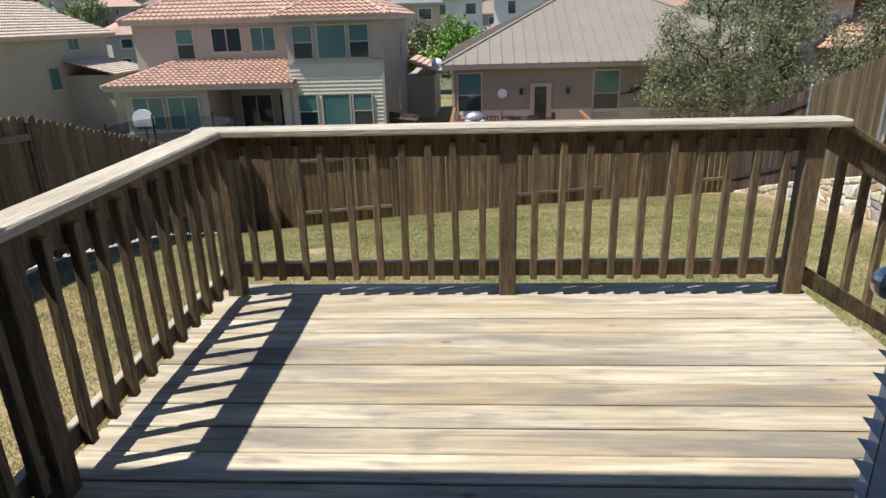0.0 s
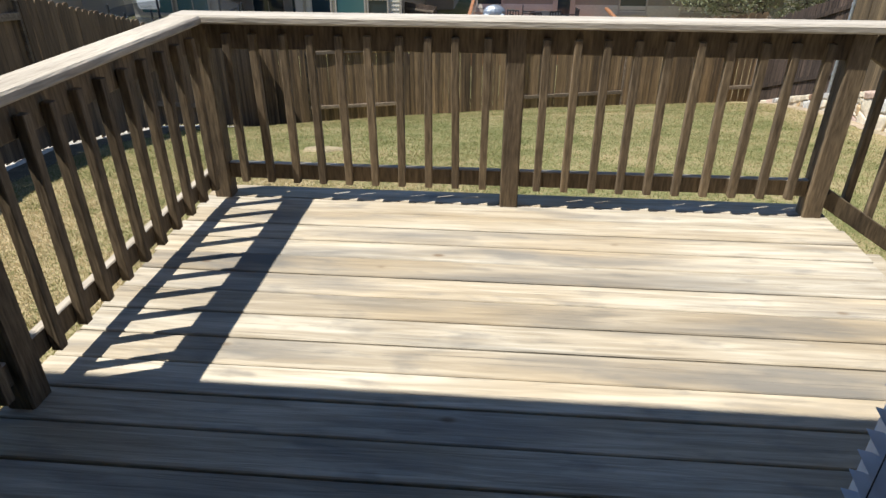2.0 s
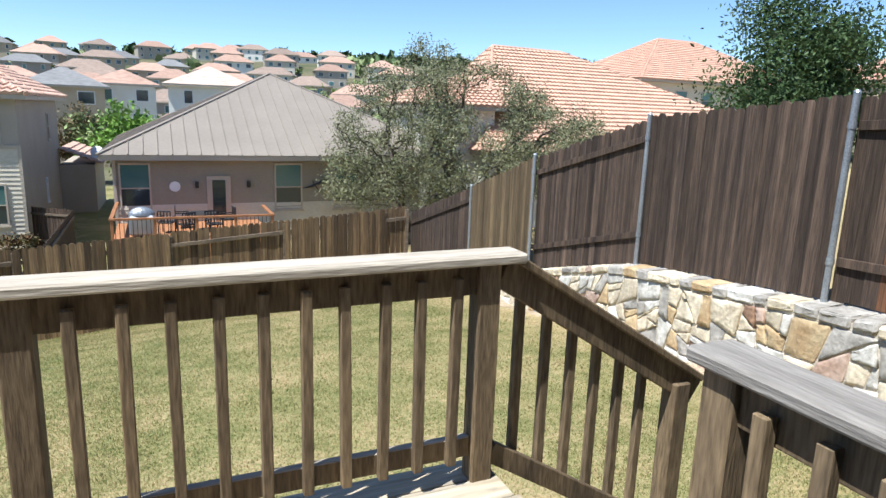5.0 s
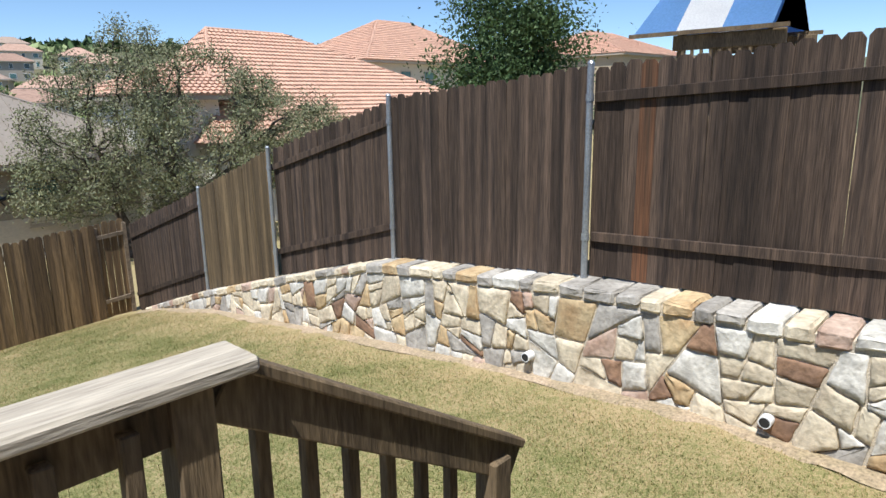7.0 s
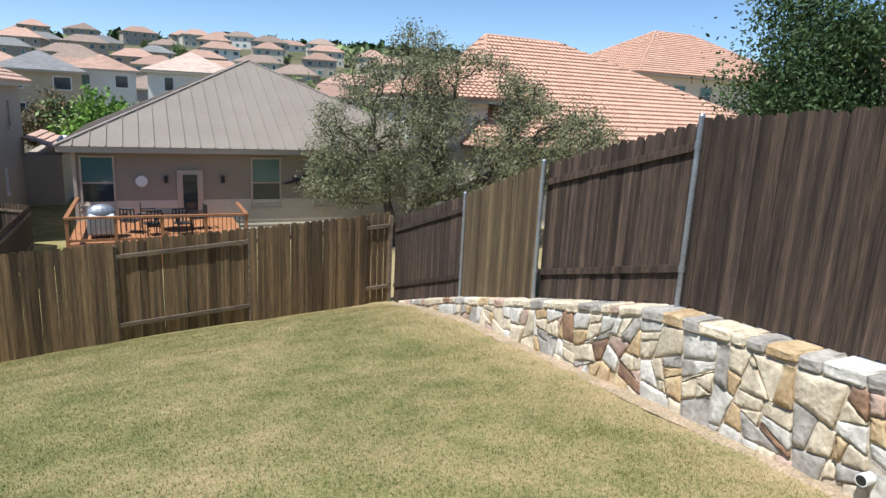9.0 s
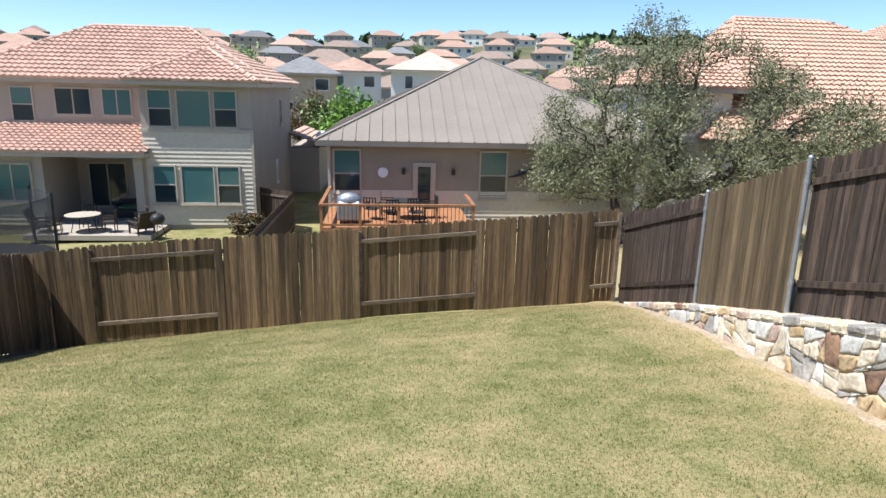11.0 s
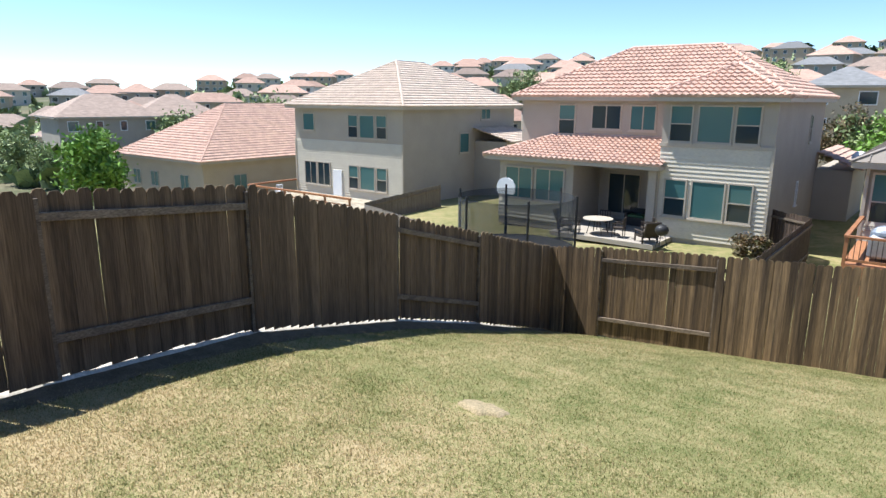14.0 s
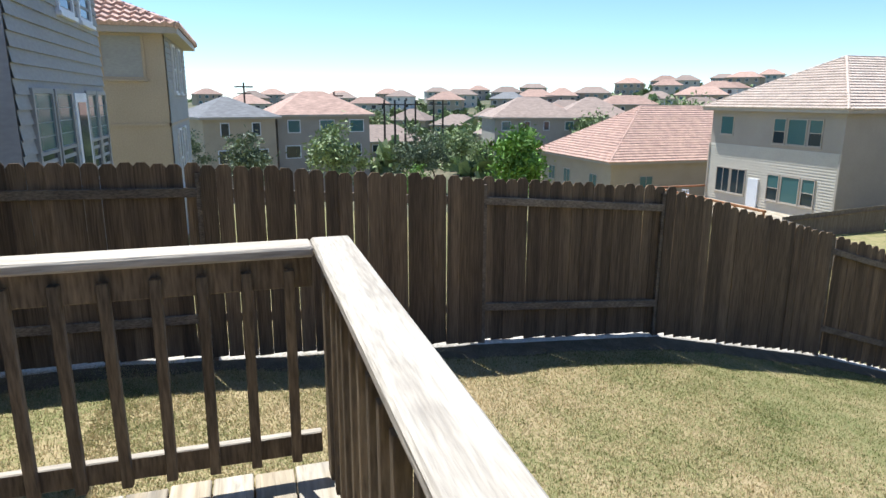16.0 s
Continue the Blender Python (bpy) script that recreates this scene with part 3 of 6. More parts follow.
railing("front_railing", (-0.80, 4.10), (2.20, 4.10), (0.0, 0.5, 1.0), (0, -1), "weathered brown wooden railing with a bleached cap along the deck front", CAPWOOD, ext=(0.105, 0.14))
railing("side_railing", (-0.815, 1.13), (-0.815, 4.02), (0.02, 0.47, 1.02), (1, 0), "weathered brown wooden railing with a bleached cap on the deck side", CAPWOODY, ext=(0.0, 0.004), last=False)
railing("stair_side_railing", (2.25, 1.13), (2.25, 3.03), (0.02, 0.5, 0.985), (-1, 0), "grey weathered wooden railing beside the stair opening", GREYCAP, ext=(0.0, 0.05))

# stairs down to the lawn, with their sloping rail
stair = empty("deck_stairs", 2.3, 3.55, 0, "short weathered wooden stairs from the deck to the lawn", "stairs", kind="structure")
for i in range(4):
    x0 = 2.29 + i * 0.265
    part("tread", boxes((x0, x0 + 0.285, 3.12, 4.04, -0.215 - i * 0.185, -0.18 - i * 0.185), bevel=0.005), DECK, stair, m=Matrix.Translation((-2.3, -3.55, 0)))
for y in (3.16, 4.0):
    bm = bmesh.new()
    beam(bm, (2.27, y, -0.26), (3.32, y, -0.99), 0.038, 0.24)
    part("stringer", bm, RAILWOOD, stair, m=Matrix.Translation((-2.3, -3.55, 0)))
sr = empty("stair_railing", 0, 0, 0, "sloping wooden stair railing with square balusters", "railing")
bm = bmesh.new()
beam(bm, (2.27, 4.10, 0.845), (3.32, 4.10, 0.20), 0.038, 0.135, bevel=0.005)
part("top_rail", bm, RAILWOOD, sr)
bm = bmesh.new()
beam(bm, (2.30, 4.10, 0.905), (3.34, 4.10, 0.265), 0.085, 0.032, bevel=0.006)
part("cap", bm, RAILWOOD, sr)
bm = bmesh.new()
beam(bm, (2.25, 4.10, 0.10), (3.2, 4.10, -0.49), 0.036, 0.085, bevel=0.004)
part("bottom_rail", bm, RAILWOOD, sr)
part("post", boxes((3.17, 3.26, 4.055, 4.145, ground_z(3.2, 4.1) - 0.1, 0.26), bevel=0.006), RAILWOOD, sr)
for i in range(6):
    x = 2.38 + i * 0.132
    obj("baluster", BAL, sr, m=Matrix.Translation((x, 4.138, 0.095 - (x - 2.3) * 0.62)))
# ---- fences ----
def picket_mesh(name, material, w=0.136):
    bm = bmesh.new()
    vs = [bm.verts.new(p) for p in ((-w / 2, 0, 0), (w / 2, 0, 0), (w / 2, 0, 0.978), (w / 2 - 0.032, 0, 1.0), (-w / 2 + 0.032, 0, 1.0), (-w / 2, 0, 0.978))]
    f = bm.faces.new(vs)
    r = bmesh.ops.extrude_face_region(bm, geom=[f])
    bmesh.ops.translate(bm, verts=[v for v in r["geom"] if isinstance(v, bmesh.types.BMVert)], vec=(0, 0.016, 0))
    bmesh.ops.recalc_face_normals(bm, faces=bm.faces)
    me = bpy.data.meshes.new(name)
    bm.to_mesh(me)
    bm.free()
    me.materials.append(material)
    return me


def fence(name, label, line, sections, pickets, near_side, post_kind="wood", special=()):
    """line(s): x, y, bottom and top at s metres along; sections: (s0, s1, rails_in_front); near_side: the way to the yard."""
    th = empty(name, 0, 0, 0, label, "fence", kind="structure")
    nn = Vector((*near_side, 0))
    for s0, s1, rails in sections:
        bm = bmesh.new()
        (xa, ya, ba, ta), (xb, yb, bb_, tb) = line(s0), line(s1)
        d = Vector((xb - xa, yb - ya, 0)).normalized()
        off = 0.0 if not rails else -0.062
        for hz in (0.2, 0.86):
            a = Vector((xa, ya, ba + (ta - ba) * hz)) + nn * -0.03 + d * 0.03
            b = Vector((xb, yb, bb_ + (tb - bb_) * hz)) + nn * -0.03 - d * 0.03
            rb = bmesh.new()
            beam(rb, a, b, 0.038, 0.085, bevel=0.004)
            part("rail", rb, FRAIL if post_kind == "wood" else PICKETD, th)
        cnt = max(1, round((s1 - s0) / 0.139))
        for i in range(cnt):
            s = s0 + (i + 0.5) * (s1 - s0) / cnt
            x, y, b, t = line(s)
            b -= 0.03 if name == "fence_left" else 0.0
            p = Vector((x, y, b + rng.uniform(-0.012, 0.012))) + nn * (off + rng.uniform(-0.006, 0.006))
            h = (t - b) + rng.uniform(-0.012, 0.012)
            me = pickets[0]
            if any(q0 < s < q1 for q0, q1 in special) and rng.random() < 0.16:
                me = pickets[1]
            if len(pickets) > 2 and 11.17 < s < 13.5:
                me = pickets[2]
            ang = math.atan2(d.y, d.x) + rng.uniform(-0.035, 0.035)
            m = Matrix.Translation(p) @ Euler((0, rng.uniform(-0.006, 0.006), ang)).to_matrix().to_4x4() @ Matrix.Diagonal((1, 1, h, 1))
            obj("picket", me, th, m=m)
    for s in sorted({v for sec in sections for v in sec[:2]}):
        if post_kind == "steel" and s > 16:
            continue
        x, y, b, t = line(s)
        bm = bmesh.new()
        if post_kind == "steel":
            c = Vector((x, y, 0)) + nn * 0.035
            tube(bm, (c.x, c.y, b - 0.03), (c.x, c.y, t + 0.02), 0.03, n=12)
            tube(bm, (c.x, c.y, t + 0.02), (c.x, c.y, t + 0.045), 0.034, 0.02, n=12)
            for hz in (0.2, 0.86):
                z = b + (t - b) * hz
                tube(bm, (c.x, c.y, z - 0.03), (c.x, c.y, z + 0.03), 0.037, n=12)
            part("post", bm, STEEL, th, "galvanised steel post")
        else:
            c = Vector((x, y, 0)) + nn * -0.055
            box(bm, c.x - 0.04, c.x + 0.04, c.y - 0.04, c.y + 0.04, b - 0.1, t - 0.08)
            part("post", bm, FRAIL, th)
    return th


PK, PKL, PKD, PKO = picket_mesh("picket", PICKET, 0.1375), picket_mesh("picket", PICKETL, 0.137), picket_mesh("picket", PICKETD, 0.139), picket_mesh("picket", PICKETO, 0.139)
L_TOP = ((-8, 1.0), (1.7, 0.89), (3.4, 0.84), (6.2, 0.62), (8.55, 0.42), (17.1, -1.91))
L_BOT = ((-8, -0.8), (2.4, -0.92), (6.2, -1.18), (8.55, -1.38), (11.35, -2.03), (13.9, -2.83), (17.1, -3.95))
F_TOP = ((-5.4, -1.91), (-4.2, -1.75), (1.1, -1.36), (6.85, -0.91))
F_BOT = ((-5.4, -4.02), (-4.2, -3.84), (4.0, -3.22), (6.9, -3.04))
R_TOP = ((-8, 1.9), (3.1, 1.86), (5.78, 1.70), (8.5, 1.48), (11.17, 0.79), (13.5, 0.02), (17.1, -1.05))
R_BOT = ((-8, 0.0), (3.1, -0.02), (5.78, -0.14), (8.5, -0.41), (11.17, -1.13), (13.5, -1.80), (15.5, -2.45), (17.1, -3.0))


def left_line(y):
    return (-4.97 - 0.05 * (y - 8.5), y, lerp_table(y, L_BOT), lerp_table(y, L_TOP))


def front_line(x):
    return (x, 17.1, lerp_table(x, F_BOT), lerp_table(x, F_TOP))


def right_line(y):
    return (lerp_table(y, ((0, 6.5), (5.78, 6.66), (8.5, 6.82), (17.1, 6.88))), y, lerp_table(y, R_BOT), lerp_table(y, R_TOP))


fence("fence_left", "dark backlit cedar picket fence with alternating panels", left_line,
      ((-4.3, -1.8, False), (-1.8, 0.8, False), (0.8, 3.4, True), (3.4, 6.2, False), (6.2, 8.55, True), (8.55, 11.35, False), (11.35, 13.9, True), (13.9, 17.12, False)), (PKL, PKL), (1, 0))
fence("fence_front", "brown weathered cedar picket fence with alternating panels", front_line,
      ((-5.42, -4.2, False), (-4.2, -1.69, True), (-1.69, 1.26, False), (1.26, 3.76, True), (3.76, 6.25, False), (6.25, 6.84, True)), (PK, PK), (0, -1))
fence("fence_right", "dark weathered cedar picket fence on steel posts above the stone wall", right_line,
      ((0.4, 3.1, False), (3.1, 5.78, True), (5.78, 8.5, False), (8.5, 11.17, True), (11.17, 13.5, False), (13.5, 17.04, True)), (PKD, PKO, picket_mesh("picket", PICKETM, 0.139)), (-1, 0), "steel", ((4.65, 5.3),))


# raised pale strip that imitates the sunlit line showing under the left fence
V, F = [], []
for i, y in enumerate(np.arange(0.6, 17.0, 0.14)):
    fx, _, fb, _ = left_line(y)
    for k, (dx, dz) in enumerate(((-0.45, -0.11), (-0.2, -0.055), (-0.08, -0.045), (-0.02, -0.055), (0.02, -0.09))):
        x = fx + dx + (0.025 * noise.noise(Vector((y * 3, k, 0))) if k > 2 else 0)
        V.append((x, y, max(fb + dz, near_z(x, y) - 0.04) + 0.014 * noise.noise(Vector((x * 6, y * 6, 2)))))
    if i:
        b = 5 * i
        F += [(b - 5 + k, b - 4 + k, b + 1 + k, b + k) for k in range(4)]
tagged(obj("dust_strip", mesh_of("dust_strip", V, F, SUNSTRIP, True)), "pale strip of ground under the cedar fence, sunlight painted into its colour", "soil", kind="structure")
# soil bank in the darkened tone, painting the fence's shade along its foot
V, F = [], []
for i, y in enumerate(np.arange(0.6, 17.0, 0.14)):
    fx, _, fb, _ = left_line(y)
    w = 0.42 + 0.2 * noise.noise(Vector((y * 1.3, 4, 0)))
    for k, (f, dz) in enumerate(((0.0, -0.068), (0.3, -0.08), (0.7, -0.1), (1.0, -0.4))):
        x = fx + f * w
        z = max(fb + dz, near_z(x, y) + 0.012) if k < 3 else near_z(x, y) - 0.03
        V.append((x, y, z + 0.012 * noise.noise(Vector((x * 6, y * 6, 2)))))
    if i:
        b = 4 * i
        F += [(b - 4 + k, b - 3 + k, b + 1 + k, b + k) for k in range(3)]
tagged(obj("soil_bank", mesh_of("soil_bank", V, F, SHADESOIL, True)), "dry brown soil along the foot of the cedar fence, shade painted into its colour", "soil", kind="structure")


# ---- stone retaining wall ----
def wall_x(y):
    return 6.38 + 0.045 * (y - 6.2) if y < 12 else 6.64 + 0.03 * (y - 12)


def wall_top(y):
    return lerp_table(y, R_BOT) - 0.01


def clip_half(poly, p, n):
    out = []
    for i in range(len(poly)):
        a, b = poly[i], poly[(i + 1) % len(poly)]
        da, db = (a - p).dot(n), (b - p).dot(n)
        if da <= 0:
            out.append(a)
        if da * db < 0:
            out.append(a + (b - a) * (da / (da - db)))
    return out


wall = empty("retaining_wall", 6.5, 6, -1, "rubble stone retaining wall of cream, grey and rust stones", "wall", kind="structure")
wv, wf = [], []
ys = [-6 + 0.5 * i for i in range(46)]
for y in ys:
    x, t, b = wall_x(y), wall_top(y) - 0.05, near_z(6.5, y) - 0.3
    b = min(b, t - 0.05)
    wv += [(x, y, b), (x, y, t), (x + 0.5, y, t), (x + 0.5, y, b)]
for i in range(len(ys) - 1):
    for k in range(4):
        wf.append((4 * i + k, 4 * i + (k + 1) % 4, 4 * i + 4 + (k + 1) % 4, 4 * i + 4 + k))
wf += [(0, 1, 2, 3), tuple(4 * (len(ys) - 1) + k for k in (3, 2, 1, 0))]
obj("mortar_core", mesh_of("mortar_core", wv, wf, MORTAR), wall, m=Matrix.Translation((-6.5, -6, 1)))
srng = random.Random(11)


def split_stones(poly, out):
    """Cut a stretch of wall by slanting lines until every piece has the size of a stone."""
    w = max(p.x for p in poly) - min(p.x for p in poly)
    h = max(p.y for p in poly) - min(p.y for p in poly)
    if (w < 0.6 and h < 0.5 and srng.random() < 0.4 and w * h < 0.2) or w * h < 0.06 or max(w, h) < 0.29:
        out.append(poly)
        return
    f = srng.uniform(0.3, 0.7)
    wide = w > h * srng.uniform(0.7, 1.5)
    p = Vector((min(q.x for q in poly) + w * (f if wide else 0.5), min(q.y for q in poly) + h * (0.5 if wide else f)))
    a = (0 if wide else math.pi / 2) + (srng.gauss(0, 0.22) if srng.random() < 0.9 else srng.choice((-1, 1)) * srng.uniform(0.35, 0.6))
    n = Vector((math.cos(a), math.sin(a)))
    for side in (n, -n):
        piece = clip_half(poly, p, side)
        if len(piece) > 2:
            split_stones(piece, out)


panels = []
ends = [-1.0 + 0.6 * i for i in range(30)]
for y0, y1 in zip(ends, ends[1:]):
    t0, t1 = (wall_top(v) - near_z(6.5, v) - 0.115 for v in (y0, y1))
    if min(t0, t1) > 0.05:
        k = 0.14 * math.sin(7 * y0), 0.14 * math.sin(7 * y1)
        split_stones([Vector((y0 + k[0], -0.12)), Vector((y1 + k[1], -0.12)), Vector((y1 - k[1], t1)), Vector((y0 - k[0], t0))], panels)
for poly in panels:
    cen = sum(poly, Vector((0, 0))) / len(poly)
    if max((p - cen).length for p in poly) < 0.07:
        continue
    pts = []
    for i, p in enumerate(poly):
        q = poly[(i + 1) % len(poly)]
        for f in (0.05, 0.36, 0.64, 0.95):
            v = p + (q - p) * f
            dd = v - cen
            pts.append(cen + dd * (1 - 0.009 / max(dd.length, 0.05)) + Vector((srng.uniform(-0.006, 0.006), srng.uniform(-0.006, 0.006))))
    verts, n = [], len(pts)
    proud, tilt, lean = srng.uniform(0.012, 0.032), srng.uniform(-0.06, 0.06), srng.uniform(-0.07, 0.05)
    for k, (sc, out) in enumerate(((1.0, -0.03), (0.985, 0.55), (0.95, 0.92), (0.62, 1.0))):
        for p in pts:
            q = cen + (p - cen) * sc
            o = out * proud if out > 0 else out
            if k >= 2:
                o += tilt * (q.x - cen.x) + lean * (q.y - cen.y) + srng.uniform(-0.005, 0.005)
            verts.append((wall_x(q.x) - o, q.x, near_z(6.5, q.x) + q.y))
    verts.append((wall_x(cen.x) - proud * 1.1, cen.x, near_z(6.5, cen.x) + cen.y))
    faces = [(k * n + i, k * n + (i + 1) % n, (k + 1) * n + (i + 1) % n, (k + 1) * n + i) for k in (0, 1, 2) for i in range(n)]
    faces += [(3 * n + i, 3 * n + (i + 1) % n, 4 * n) for i in range(n)]
    near = cen.x < 7.3
    sm = srng.choices(STONES, (6, 4.2, 1.7, 2.2, 1.9 if near else 0.7, 1.0))[0]
    obj("stone", mesh_of("stone", verts, faces, sm, True), wall, m=Matrix.Translation((-6.5, -6, 1)))
V, F = [], []
for i, y in enumerate(np.arange(-1.0, 16.6, 0.12)):
    w = 0.20 + 0.12 * noise.noise(Vector((y * 0.9, 2.0, 0))) + 0.10 * noise.noise(Vector((y * 4.0, 5.0, 0)))
    for k in range(4):
        x = wall_x(y) + 0.02 - w * k / 3
        V.append((x, y, near_z(x, y) + (0.03, 0.022, 0.018, 0.0)[k] + 0.012 * noise.noise(Vector((x * 5, y * 5, 0)))))
    if i:
        b = 4 * i
        F += [(b - 4 + k, b - 3 + k, b + 1 + k, b + k) for k in range(3)]
tagged(obj("soil_strip", mesh_of("soil_strip", V, F, SOIL, True)), "bare tan soil along the foot of the stone wall", "soil", kind="structure")
y = -1.0
while y < 16.2:
    ln = srng.uniform(0.15, 0.36)
    h = srng.uniform(0.09, 0.13)
    bm = bmesh.new()
    x = wall_x(y + ln / 2)
    box(bm, -0.03 - srng.uniform(0, 0.015), 0.42, 0.008, ln - 0.008, -h, 0.0, bevel=0.022)
    bmesh.ops.subdivide_edges(bm, edges=bm.edges[:], cuts=2)
    for v in bm.verts:
        v.co += Vector(noise.noise_vector(v.co * 31 + Vector((y * 3, 4, 0)))) * 0.007
        v.co += Vector(noise.noise_vector(v.co * 9 + Vector((y * 3, 0, 0)))) * 0.017
    slope = math.atan2(wall_top(y + ln) - wall_top(y), ln)
    m = Matrix.Translation((x - 6.5, y - 6, wall_top(y) + 1 + 0.005)) @ Euler((slope, 0, 0)).to_matrix().to_4x4()
    part("cap_stone", bm, srng.choices(STONES, (5, 1.5, 4.0, 0.8, 0.4, 0.7))[0], wall, m=m)
    y += ln
for yy, zz in ((6.17, -0.92), (4.05, -0.80)):
    bm = bmesh.new()
    tube(bm, (wall_x(yy) - 0.10, yy, zz), (wall_x(yy) + 0.05, yy, zz), 0.045, n=16)
    part("drain_pipe", bm, WHITE, wall, "short white plastic drain pipe", m=Matrix.Translation((-6.5, -6, 1)))
    # black disc on the closed pipe end, painting the dark of its inside
    bm = bmesh.new()
    tube(bm, (wall_x(yy) - 0.101, yy, zz), (wall_x(yy) - 0.099, yy, zz), 0.037, n=16)
    part("pipe_mouth", bm, BLACK, wall, m=Matrix.Translation((-6.5, -6, 1)))


# ---- houses ----
def roof_plane(V, F, ea, eb, ra, rb, tw=0.30, rh=0.40, amp=0.075, lift=0.085):
    """Rows of curved tiles on the slope between the eave ea-eb and the ridge ra-rb."""
    ea, eb, ra, rb = (Vector(p) for p in (ea, eb, ra, rb))
    u = (eb - ea).normalized()
    w = (ra - ea) - u * (ra - ea).dot(u)
    L = w.length
    v = w / L
    nrm = u.cross(v)
    if nrm.z < 0:
        nrm = -nrm
    ul1, ur0, ur1 = (ra - ea).dot(u), (eb - ea).length, (rb - ea).dot(u)
    rows = max(1, round(L / rh))
    step = tw / 4
    lo, hi = min(0, ul1), max(ur0, ur1)
    cols = int((hi - lo) / step) + 1
    for r in range(rows):
        base = len(V)
        for vv, h in ((r / rows, 0.0), (r / rows, lift), ((r + 1) / rows, 0.0)):
            a, b = ul1 * vv, ur0 + (ur1 - ur0) * vv
            for c in range(cols + 1):
                uu = min(max(lo + c * step, a), b)
                hh = h + (amp * (0.5 + 0.5 * math.cos(2 * math.pi * (lo + c * step) / tw)) if h or vv > r / rows else -0.01)
                V.append(ea + u * uu + v * (vv * L) + nrm * hh)
        n = cols + 1
        for k in (0, 1):
            for c in range(cols):
                i = base + k * n + c
                if (V[i] - V[i + 1]).length > 1e-4 or (V[i + n] - V[i + n + 1]).length > 1e-4:
                    F.append((i, i + 1, i + n + 1, i + n))


def ridge_caps(bm, pts, r=0.11):
    for a, b in zip(pts, pts[1:]):
        a, b = Vector(a), Vector(b)
        n = max(1, round((b - a).length / 0.42))
        for i in range(n):
            p, q = a + (b - a) * (i / n), a + (b - a) * ((i + 1.08) / n)
            tube(bm, p + Vector((0, 0, 0.03)), q + Vector((0, 0, 0.05)), r, r * 0.8, n=6)


def hip_roof(house, x0, x1, y0, y1, ze, ridge, material, name="roof", caps=True, tw=0.30, rh=0.40, amp=0.075):
    """A hip roof of curved tiles over the eave rectangle; ridge: its two ends."""
    A, B = (Vector(p) for p in ridge)
    V, F = [], []
    c = [Vector((x0, y0, ze)), Vector((x1, y0, ze)), Vector((x1, y1, ze)), Vector((x0, y1, ze))]
    along_x = abs(A.x - B.x) >= abs(A.y - B.y)
    if along_x:
        planes = ((c[0], c[1], A, B), (c[1], c[2], B, B), (c[2], c[3], B, A), (c[3], c[0], A, A))
    else:
        planes = ((c[0], c[1], A, A), (c[1], c[2], A, B), (c[2], c[3], B, B), (c[3], c[0], B, A))
    for p in planes:
        roof_plane(V, F, *p, tw=tw, rh=rh, amp=amp)
    rf = tagged(obj(name, mesh_of(name, V, F, material, False), house), kind="stuff")
    if caps:
        bm = bmesh.new()
        ridge_caps(bm, [A, B]) if (A - B).length > 0.3 else None
        ends = (A, B, B, A) if along_x else (A, A, B, B)
        for k in range(4):
            ridge_caps(bm, [c[k], ends[k]])
        part("ridge_tiles", bm, material, rf)
    fb = bmesh.new()
    box(fb, x0 + 0.04, x1 - 0.04, y0 + 0.04, y1 - 0.04, ze - 0.2, ze - 0.012)
    part("fascia", fb, TRIM, house)
    return rf


def window(house, x, y, z, w, h, facing, kind="double", frame=None, glass_mat=None):
    """A window with frame, sill and panes on the wall plane at (x, y); its middle bottom at z. facing: 0 toward -y, 90 toward +x, 180 toward +y."""
    m = Matrix.Translation((x, y, z)) @ Matrix.Rotation(radians(facing), 4, "Z")
    t = 0.07
    rows = [(-w / 2, w / 2, -0.05, 0.02, h - t, h), (-w / 2, w / 2, -0.05, 0.02, 0, t), (-w / 2, -w / 2 + t, -0.05, 0.02, t, h - t), (w / 2 - t, w / 2, -0.05, 0.02, t, h - t)]
    if kind == "double":
        rows.append((-w / 2 + t, w / 2 - t, -0.045, 0.02, h * 0.48, h * 0.48 + 0.05))
    if kind == "slider":
        rows.append((-0.025, 0.025, -0.045, 0.02, t, h - t))
    win = part("window", boxes(*rows), frame or TRIM, house, m=m)
    g = glass_mat or PANE
    if kind == "double":
        part("pane", boxes((-w / 2 + t, w / 2 - t, -0.02, 0.0, h * 0.48 + 0.05, h - t)), g, win)
        part("pane", boxes((-w / 2 + t, w / 2 - t, -0.012, 0.008, t, h * 0.48)), PANED, win)
    elif kind == "slider":
        part("pane", boxes((-w / 2 + t, -0.025, -0.02, 0.0, t, h - t)), g, win)
        part("pane", boxes((0.025, w / 2 - t, -0.02, 0.0, t, h - t)), g, win)
    else:
        part("pane", boxes((-w / 2 + t, w / 2 - t, -0.02, 0.0, t, h - t)), g, win)
    part("sill", boxes((-w / 2 - 0.06, w / 2 + 0.06, -0.09, 0.02, -0.07, 0.0)), frame or TRIM, win)
    return win


